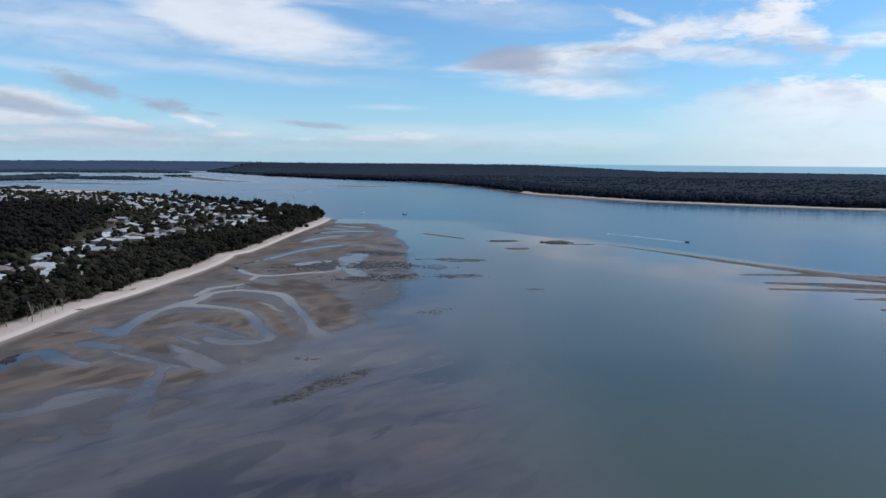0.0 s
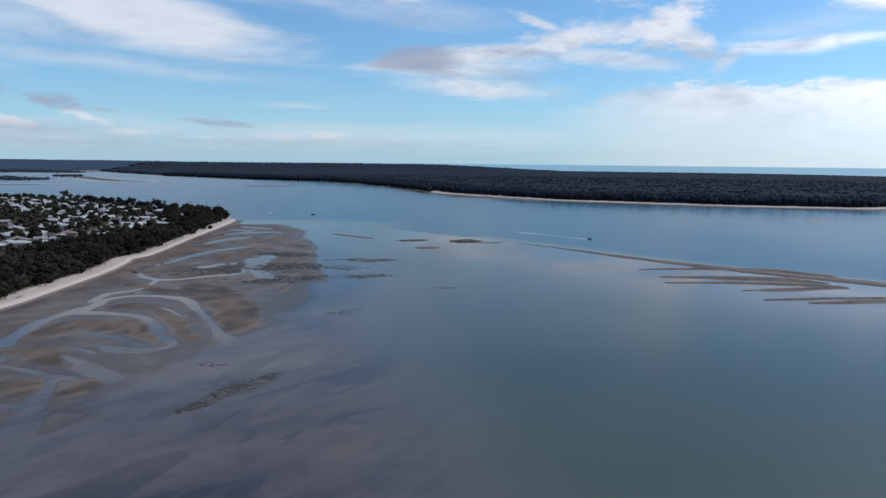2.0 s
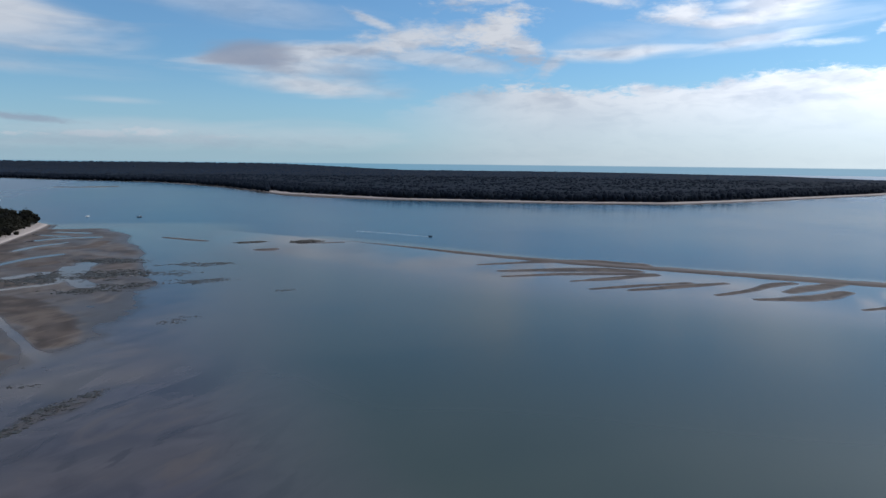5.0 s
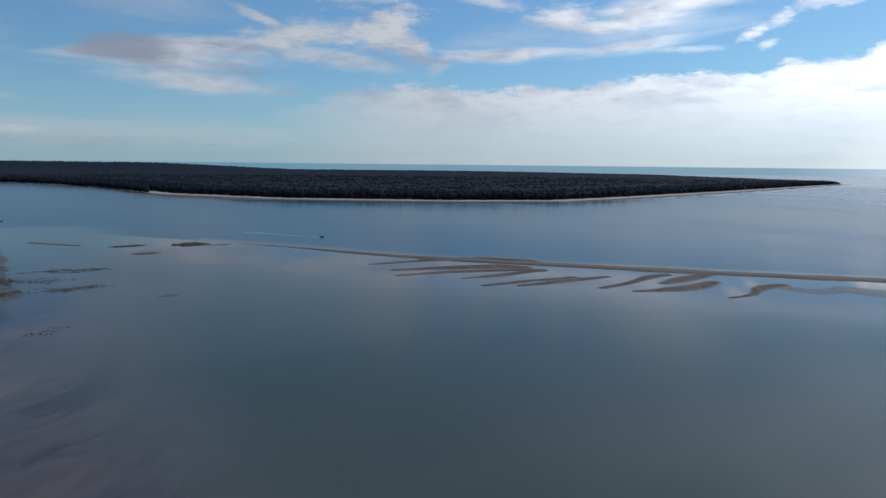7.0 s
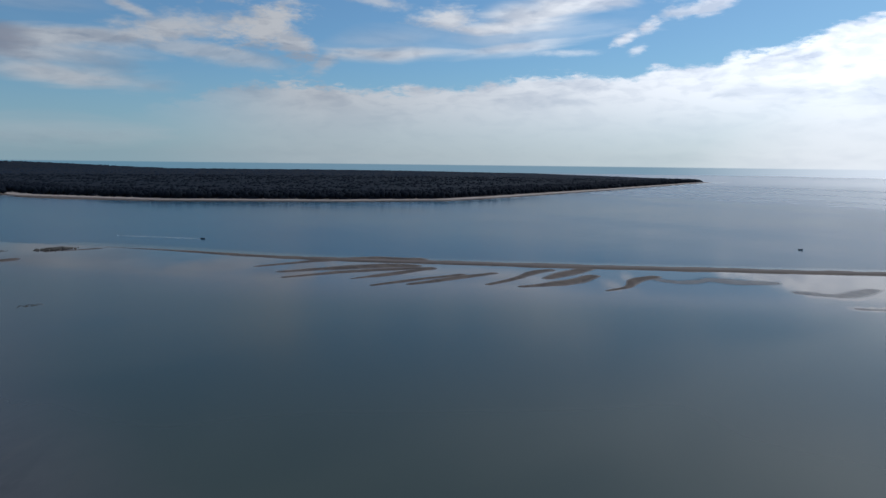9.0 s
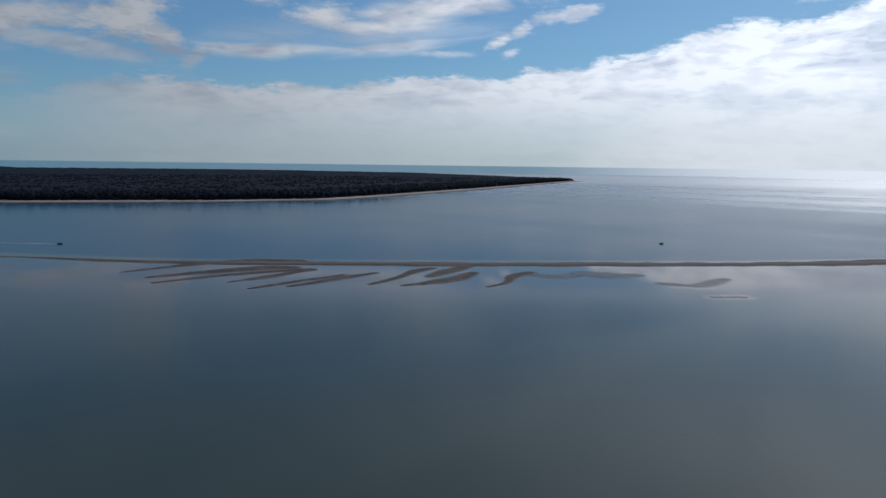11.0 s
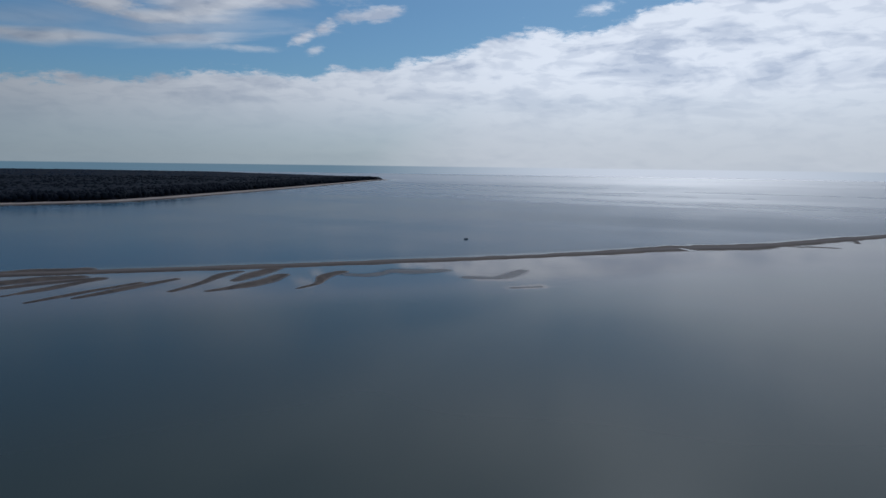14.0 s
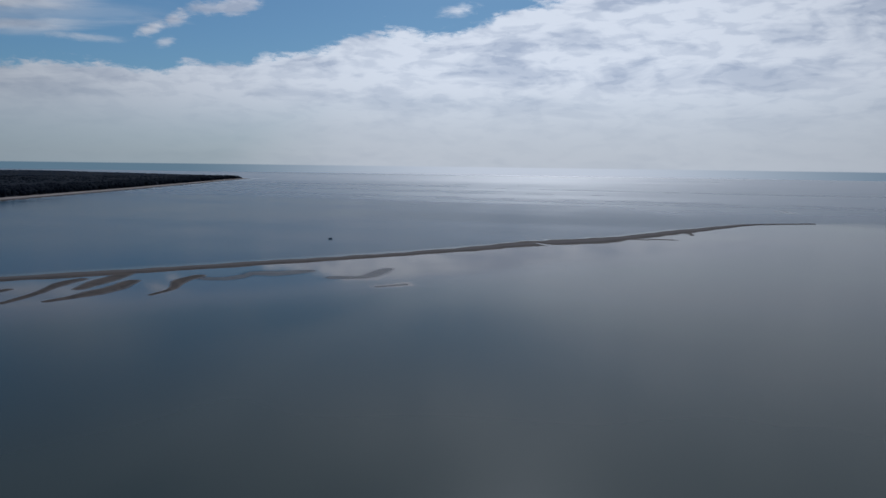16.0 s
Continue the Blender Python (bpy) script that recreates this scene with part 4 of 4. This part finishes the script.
def make_house(length, width, tall, pitch, hip, wall, roof_mat, label, wing=0.0):
    thing = new("house")
    tagged(thing, label, "house", "houses of the town")
    bm = bmesh.new()
    a, b = length / 2, width / 2
    slab(bm, -a, a, -b, b, -0.6, tall)
    if wing:
        slab(bm, -a, -a + wing, -b - 3.5, -b, -0.6, tall)
    part("wall", bm, wall, thing)
    bm = bmesh.new()

    def gable(x0, x1, y0, y1, along_x):
        o, t = 0.6, 0.14
        x0, x1, y0, y1 = x0 - o, x1 + o, y0 - o, y1 + o
        rise = pitch * ((y1 - y0) if along_x else (x1 - x0)) / 2
        inset = min((y1 - y0), (x1 - x0)) / 2 * hip
        if along_x:
            ridge_ends = ((x0 + inset, (y0 + y1) / 2), (x1 - inset, (y0 + y1) / 2))
        else:
            ridge_ends = (((x0 + x1) / 2, y0 + inset), ((x0 + x1) / 2, y1 - inset))
        for dz in (0.0, t):
            pts = [(x0, y0, tall + dz), (x1, y0, tall + dz), (x1, y1, tall + dz), (x0, y1, tall + dz),
                   (*ridge_ends[0], tall + rise + dz), (*ridge_ends[1], tall + rise + dz)]
            vs = [bm.verts.new(p) for p in pts]
            order = ((0, 1, 5, 4), (2, 3, 4, 5), (1, 2, 5), (3, 0, 4)) if along_x else ((1, 2, 5, 4), (3, 0, 4, 5), (0, 1, 4), (2, 3, 5))
            for q in order:
                bm.faces.new([vs[k] for k in q])
            if dz == 0.0:
                first = vs
            else:
                for k in range(4):
                    bm.faces.new((first[k], first[(k + 1) % 4], vs[(k + 1) % 4], vs[k]))
    gable(-a, a, -b, b, True)
    if wing:
        gable(-a, -a + wing, -b - 3.5, 0, False)
    part("roof", bm, roof_mat, thing)
    spots = [(a * u, -b, 0) for u in (0.1, 0.65)] + [(a * u, b, 0) for u in (-0.6, 0.0, 0.6)] + [(a, 0, 1), (-a, 0, 1)]
    for x, y, turned in spots:
        bm = bmesh.new()
        if turned:
            slab(bm, x - 0.05, x + 0.05, y - 0.8, y + 0.8, 1.0, 2.2)
        else:
            slab(bm, x - 0.9, x + 0.9, y - 0.05, y + 0.05, 1.0, 2.2)
        part("window", bm, GLASS, thing)
    bm = bmesh.new()
    slab(bm, a * 0.35, a * 0.35 + 0.9, -b - 0.06, -b + 0.02, 0.0, 2.1)
    part("door", bm, BRICK if wall is WALL else WALL, thing)
    return thing


HOUSES = [
    make_house(13.5, 8.5, 2.7, 0.36, 1.0, WALL, ROOF_WHITE, "single-storey house with a white hipped metal roof", 6),
    make_house(12, 7.5, 2.7, 0.30, 0.0, WALL, ROOF_GREY, "pale house with a grey gabled metal roof"),
    make_house(11, 8, 4.4, 0.32, 1.0, WALL, ROOF_WHITE, "two-storey pale house with a white hipped roof"),
    make_house(11, 7.5, 2.7, 0.42, 1.0, BRICK, ROOF_TILE, "brick house with a brown tiled hipped roof", 5),
    make_house(16, 8, 2.8, 0.26, 0.0, WALL, ROOF_WHITE, "long pale house with a low white gabled roof"),
    make_house(7, 5.5, 2.4, 0.18, 0.0, WALL, ROOF_WHITE, "small shed with a flat white metal roof"),
    make_house(14, 9, 2.8, 0.34, 1.0, BRICK, ROOF_GREY, "brick house with a blue-grey hipped metal roof", 6),
]
placed = [0] * len(HOUSES)
TURN = 12.0                                             # the streets' heading
houses_at = []


def settle(kind, x, y, turn):
    z = min(height_at(x + dx, y + dy) for dx in (-6, 6) for dy in (-4, 4)) + 0.15
    m = pose(x, y, z, 0, 0, turn)
    houses_at.append((x, y))
    if placed[kind] == 0:
        placed[kind] = 1
        HOUSES[kind].matrix_basis = m
    else:
        copy_thing(HOUSES[kind], m)


ROADS = (
    ((-258, 430), (-272, 480), (-290, 540), (-318, 640), (-346, 745)), ((-212, 480), (-226, 560), (-240, 650), (-262, 735)),
    ((-420, 785), (-500, 850), (-590, 930), (-660, 1000)), ((-200, 560), (-260, 545), (-292, 540)),
)


def off_road(x, y):
    """Metres to the nearest street's middle."""
    best = 1e9
    for line in ROADS:
        for (ax, ay), (bx, by) in zip(line[:-1], line[1:]):
            u = min(max(((x - ax) * (bx - ax) + (y - ay) * (by - ay)) / ((bx - ax) ** 2 + (by - ay) ** 2), 0), 1)
            best = min(best, math.hypot(x - ax - u * (bx - ax), y - ay - u * (by - ay)))
    return best


def make_road(points, half):
    """A sealed street laid over the ground, with a slight crown."""
    line = smooth_line(tuple((*p, 0.0) for p in points), 14)[:, :2]
    step = np.gradient(line, axis=0)
    side = np.stack([-step[:, 1], step[:, 0]], -1) / np.linalg.norm(step, axis=1)[:, None]
    bm = bmesh.new()
    last = None
    for p, n in zip(line, side):
        row = []
        for k in (-1.0, 0.0, 1.0):
            q = p + n * half * k
            row.append(bm.verts.new((q[0], q[1], height_at(float(q[0]), float(q[1])) + 0.12 - 0.05 * abs(k))))
        if last:
            for j in (0, 1):
                bm.faces.new((last[j], last[j + 1], row[j + 1], row[j]))
        last = row
    me = bpy.data.meshes.new("road")
    bm.to_mesh(me)
    bm.free()
    me.materials.append(ASPHALT)
    return tagged(new("road", me), "grey sealed street between the houses", "road", kind="structure")


for street in ROADS:
    make_road(street, 3.4)

draw = random.Random(5)
ca, sa = math.cos(radians(TURN)), math.sin(radians(TURN))
for i in range(-48, 14):
    for j in range(8, 68):
        u, v = i * 17.0 + draw.uniform(-1.5, 1.5), j * 19.0 + (3.5 if j % 2 else -3.5) + draw.uniform(-1.5, 1.5)
        x, y = -210 + u * ca - v * sa * 0.35, v + u * sa * 0.6
        roll_of = draw.random()
        s = float(inland(np.array([[x]]), np.array([[y]]))[0, 0])
        away = float(inside(np.array([[x]]), np.array([[y]]), FOREST)[0, 0])
        if s < float(belt_width(y)) + 7 or y < 290 or x < -760 or away > -12 or (y - north_shore(x)) > -34:
            continue
        if roll_of < 0.14 or off_road(x, y) < 9.5:
            continue
        settle(draw.choice((0, 0, 0, 1, 1, 2, 3, 3, 4, 4, 5, 6)), x, y, TURN + draw.choice((0, 90, 180, 270)) + draw.uniform(-4, 4))

# trees: along the foreshore, then among the houses
rows_of_trees = 0
for k in range(120):
    y = 90 + 620 * (k / 120) ** 1.25 + draw.uniform(-2, 2)
    x = float(beach_line(np.array(y))) - draw.choice((0.5, 4, 8)) - draw.uniform(0, 3)
    plant(draw.choice((0, 0, 2, 3, 4, 1)), x, y, draw.uniform(0.5, 0.85), draw.uniform(0, 360))
for k in range(60):
    y = draw.uniform(250, 700)
    x = float(beach_line(np.array(y))) - draw.uniform(14, 46)
    plant(draw.choice((0, 2, 4, 1)), x, y, draw.uniform(0.55, 0.9) + 0.2 * (y > 560), draw.uniform(0, 360))
for k in range(34):
    x = -152 - 300 * (k / 34) ** 1.3 - draw.uniform(0, 6)
    y = float(north_shore(np.array(x))) - draw.uniform(14, 34)
    plant(draw.choice((0, 2, 4)), x, y, draw.uniform(0.75, 1.1), draw.uniform(0, 360))
count = 0
while count < 85:
    x, y = draw.uniform(-720, -165), draw.uniform(300, 1090)
    s = float(inland(np.array([[x]]), np.array([[y]]))[0, 0])
    if s < 8 or float(inside(np.array([[x]]), np.array([[y]]), FOREST)[0, 0]) > -2:
        continue
    if off_road(x, y) < 6 or min(math.hypot(x - hx, y - hy) for hx, hy in houses_at) < 9.5:
        continue
    plant(draw.choice((0, 1, 2, 3, 3, 4)), x, y, draw.uniform(0.5, 0.9), draw.uniform(0, 360))
    count += 1
x, y = wood_cells(lambda a, b: (inland(a, b) > 8) & (inside(a, b, FOREST) < -2) & ~in_belt(a, b) & (a > -800) & (b > 260), -800, -160, 260, 1100, 10.4, rng)
hx, hy = np.array(houses_at).T
open_ground = np.array([np.hypot(hx - a, hy - b).min() > 8.4 and off_road(a, b) > 6.5 for a, b in zip(x, y)])
crowns_x, crowns_y = x[open_ground], y[open_ground]
keep = rng.rand(len(crowns_x)) < 0.84
crowns_x, crowns_y = crowns_x[keep], crowns_y[keep]
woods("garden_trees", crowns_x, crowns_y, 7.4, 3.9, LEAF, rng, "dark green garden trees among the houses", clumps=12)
for k, (x, y, t) in enumerate(((-156.5, 236, 20), (-157.5, 243, 100), (-157, 251, 200), (-158, 257, 300))):
    if k == 0:
        bare = make_bare_tree(3)
        bare.matrix_basis = pose(x, y, height_at(x, y), 0, 0, t)
    else:
        copy_thing(bare, pose(x, y, height_at(x, y), 0, 0, t)).scale = (0.75, 0.75, 0.75)


# ---------------------------------------------------------------- on the water and the flats
def make_boat(hull_mat, label, length=5.5, cabin=True):
    thing = new("motor_boat")
    tagged(thing, label, "boat", "boats on the river")
    bm = bmesh.new()
    rings = []
    for u, w, keel, top in ((0.0, 0.92, -0.25, 0.75), (0.35, 1.0, -0.3, 0.75), (0.7, 0.78, -0.26, 0.85), (0.9, 0.4, -0.12, 0.95), (1.0, 0.04, 0.3, 1.02)):
        x, b = (u - 0.5) * length, w * length * 0.19
        rings.append([bm.verts.new(p) for p in ((x, -b, top), (x, -b * 0.8, 0.1), (x, 0, keel), (x, b * 0.8, 0.1), (x, b, top), (x, b * 0.85, top - 0.35), (x, -b * 0.85, top - 0.35))])
    for p, q in zip(rings[:-1], rings[1:]):
        for k in range(7):
            bm.faces.new((p[k], p[(k + 1) % 7], q[(k + 1) % 7], q[k]))
    bm.faces.new(rings[0][::-1])
    bm.faces.new(rings[-1])
    part("hull", bm, hull_mat, thing)
    if cabin:
        bm = bmesh.new()
        slab(bm, -0.5, 0.9, -0.55, 0.55, 0.4, 1.25)
        part("console", bm, HULL_WHITE, thing)
        bm = bmesh.new()
        slab(bm, -0.8, 1.2, -0.8, 0.8, 2.0, 2.08)
        for px, py in ((-0.7, -0.7), (-0.7, 0.7), (1.1, -0.7), (1.1, 0.7)):
            cone(bm, (px, py, 0.5), (px, py, 2.02), 0.03, 0.03, 6)
        part("canopy", bm, HULL, thing)
    bm = bmesh.new()
    slab(bm, -length / 2 - 0.45, -length / 2 + 0.05, -0.22, 0.22, 0.1, 1.15)
    part("outboard_motor", bm, HULL, thing)
    return thing


boat = make_boat(HULL, "dark motor boat under way on the river", 3.2, False)
boat.matrix_basis = pose(170, 537, 0, 0, 0, -50)
boat = make_boat(HULL, "dark motor boat lying at anchor on the river", 4.8)
boat.matrix_basis = pose(-74, 792, 0, 0, 0, 20)

boat = make_boat(HULL, "low dark open boat drifting beyond the sandbar", 2.6, False)
boat.matrix_basis = pose(514, 245, 0, 0, 0, 130)
boat = make_boat(HULL_WHITE, "small white boat moored off the town", 6.0)
boat.matrix_basis = pose(-126, 809, 0, 0, 0, 70)
copy_thing(boat, pose(-296, 1152, 0, 0, 0, 10))
copy_thing(boat, pose(-250, 905, 0, 0, 0, 40))


def make_wake():
    """A thin wake: a tapering ribbon of foam with ragged edges, a hand's width over the water."""
    bm = bmesh.new()
    r = np.random.RandomState(2)
    last = None
    for k in range(60):
        u = k / 59
        d = 2.5 + 75 * u
        w = (0.5 + 0.6 * u) * (1 - 0.6 * u) * (0.6 + 0.8 * r.rand())
        mid = 1.4 * math.sin(u * 3.0)
        row = [bm.verts.new(p) for p in ((-d, mid - w, 0.02), (-d, mid, 0.07), (-d, mid + w, 0.02))]
        if last:
            for j in (0, 1):
                bm.faces.new((last[j], last[j + 1], row[j + 1], row[j]))
        last = row
    me = bpy.data.meshes.new("boat_wake")
    bm.to_mesh(me)
    bm.free()
    me.materials.append(FOAM)
    ob = new("boat_wake", me)
    ob.matrix_basis = pose(170, 537, 0, 0, 0, -50)
    return tagged(ob, "thin white foam wake trailing behind a boat", "wake")


make_wake()


def weed_bed(points, count, size, seed, label, mat=WEED, tall=0.25):
    """A scatter of low dark tufts along a line of (x, y, half width)."""
    r = np.random.RandomState(seed)
    line = smooth_line(points, 12)
    tufts = 9
    k = r.randint(0, len(line), int(count * 0.8))
    hub = line[k, :2] + r.normal(size=(len(k), 2)) * line[k, 2:3] * (1.3, 0.75)
    off = r.normal(size=(len(k) * tufts, 2)) * (size * 2.2, size * 0.9)
    x, y = (np.repeat(hub, tufts, 0) + off).T
    z = np.maximum(terrain(x[None], y[None])[0], -0.10)
    q = size * (0.22 + r.rand(len(x)) ** 2 * 0.6)
    stretch = 1 + 1.5 * r.rand(len(x))
    tall = tall * 0.7 * (0.4 + r.rand(len(x)))
    v, f = lumps(np.stack([x, y, z], -1), np.stack([q * stretch, q, tall], -1), BALL_1, r, 0.35)
    return tagged(bag("seaweed_bed", v, f, mat), label, "seaweed", "weed beds on the flats", "stuff")


BEDS = "dark seaweed and mud clumps on the tidal flat"
weed_bed(((-92, 380, 8), (-70, 393, 9), (-55, 395, 9), (-33, 397, 8)), 210, 1.5, 1, BEDS)
weed_bed(((-66, 455, 4), (-58, 450, 5), (-47, 438, 4)), 70, 1.6, 2, BEDS)
weed_bed(((-60, 346, 4), (-52, 350, 5), (-38, 360, 5)), 70, 1.2, 3, BEDS)
weed_bed(((-20, 425, 5), (-8, 423, 5), (4, 420, 4)), 70, 1.6, 4, BEDS)
weed_bed(((-14, 357, 3), (-6, 363, 4), (2, 366, 3)), 60, 1.3, 5, BEDS)
weed_bed(((-24, 390, 4), (-16, 388, 5)), 30, 1.2, 6, BEDS)
weed_bed(((-17, 270, 1.2), (-14, 272, 1.5), (-9, 281, 1.4)), 26, 0.7, 7, BEDS)
weed_bed(((32, 325, 1), (35, 326, 1.2)), 10, 0.8, 8, BEDS)
weed_bed(((-52, 203, 1), (-46, 202, 1.2)), 16, 0.5, 9, BEDS)
weed_bed(((-47, 164, 1.2), (-43, 170, 1.5), (-40, 180, 2), (-35, 185, 2.5), (-28, 192, 1.5)), 90, 0.6, 12, BEDS, tall=0.12)
weed_bed(((-51, 137, 1.5), (-47, 145, 2), (-42, 149, 1.5)), 24, 0.45, 13, BEDS, tall=0.1)
weed_bed(((-46, 220, 2.5), (-38, 216, 2.5), (-33, 213, 2)), 40, 0.7, 14, BEDS, tall=0.12)
weed_bed(((-20, 269, 1), (-14, 276, 1.2), (-9, 283, 1)), 24, 0.6, 15, BEDS, tall=0.15)
weed_bed(((62, 522, 1.5), (68, 526, 2.5), (72, 525, 1.5)), 36, 1.5, 10, "dark oyster rocks on a small sand islet", ROCK, 1.1)
weed_bed(((20, 530, 1.5), (33, 531, 1.5)), 26, 1.0, 11, "dark oyster rocks awash on a sandbank", ROCK, 0.5)


def driftwood(x, y, length, turn, label):
    bm = bmesh.new()
    cone(bm, (-length / 2, 0, 0.18), (length / 2, 0.2, 0.25), 0.28, 0.16, 8)
    cone(bm, (0, 0, 0.25), (0.5, 0.6, 0.9), 0.09, 0.03, 5)
    cone(bm, (length * 0.3, 0.1, 0.25), (length * 0.4, -0.6, 0.6), 0.07, 0.02, 5)
    me = bpy.data.meshes.new("driftwood_log")
    bm.to_mesh(me)
    bm.free()
    me.materials.append(BARK)
    ob = new("driftwood_log", me)
    ob.matrix_basis = pose(x, y, height_at(x, y), 0, 0, turn)
    return tagged(ob, label, "driftwood")


driftwood(-142, 228, 2.6, 10, "dark driftwood log lying on wet sand")
driftwood(-153, 259, 4.0, 30, "grey driftwood log at the top of the beach")
driftwood(-151, 300, 3.0, 70, "grey driftwood branch on the pale beach")
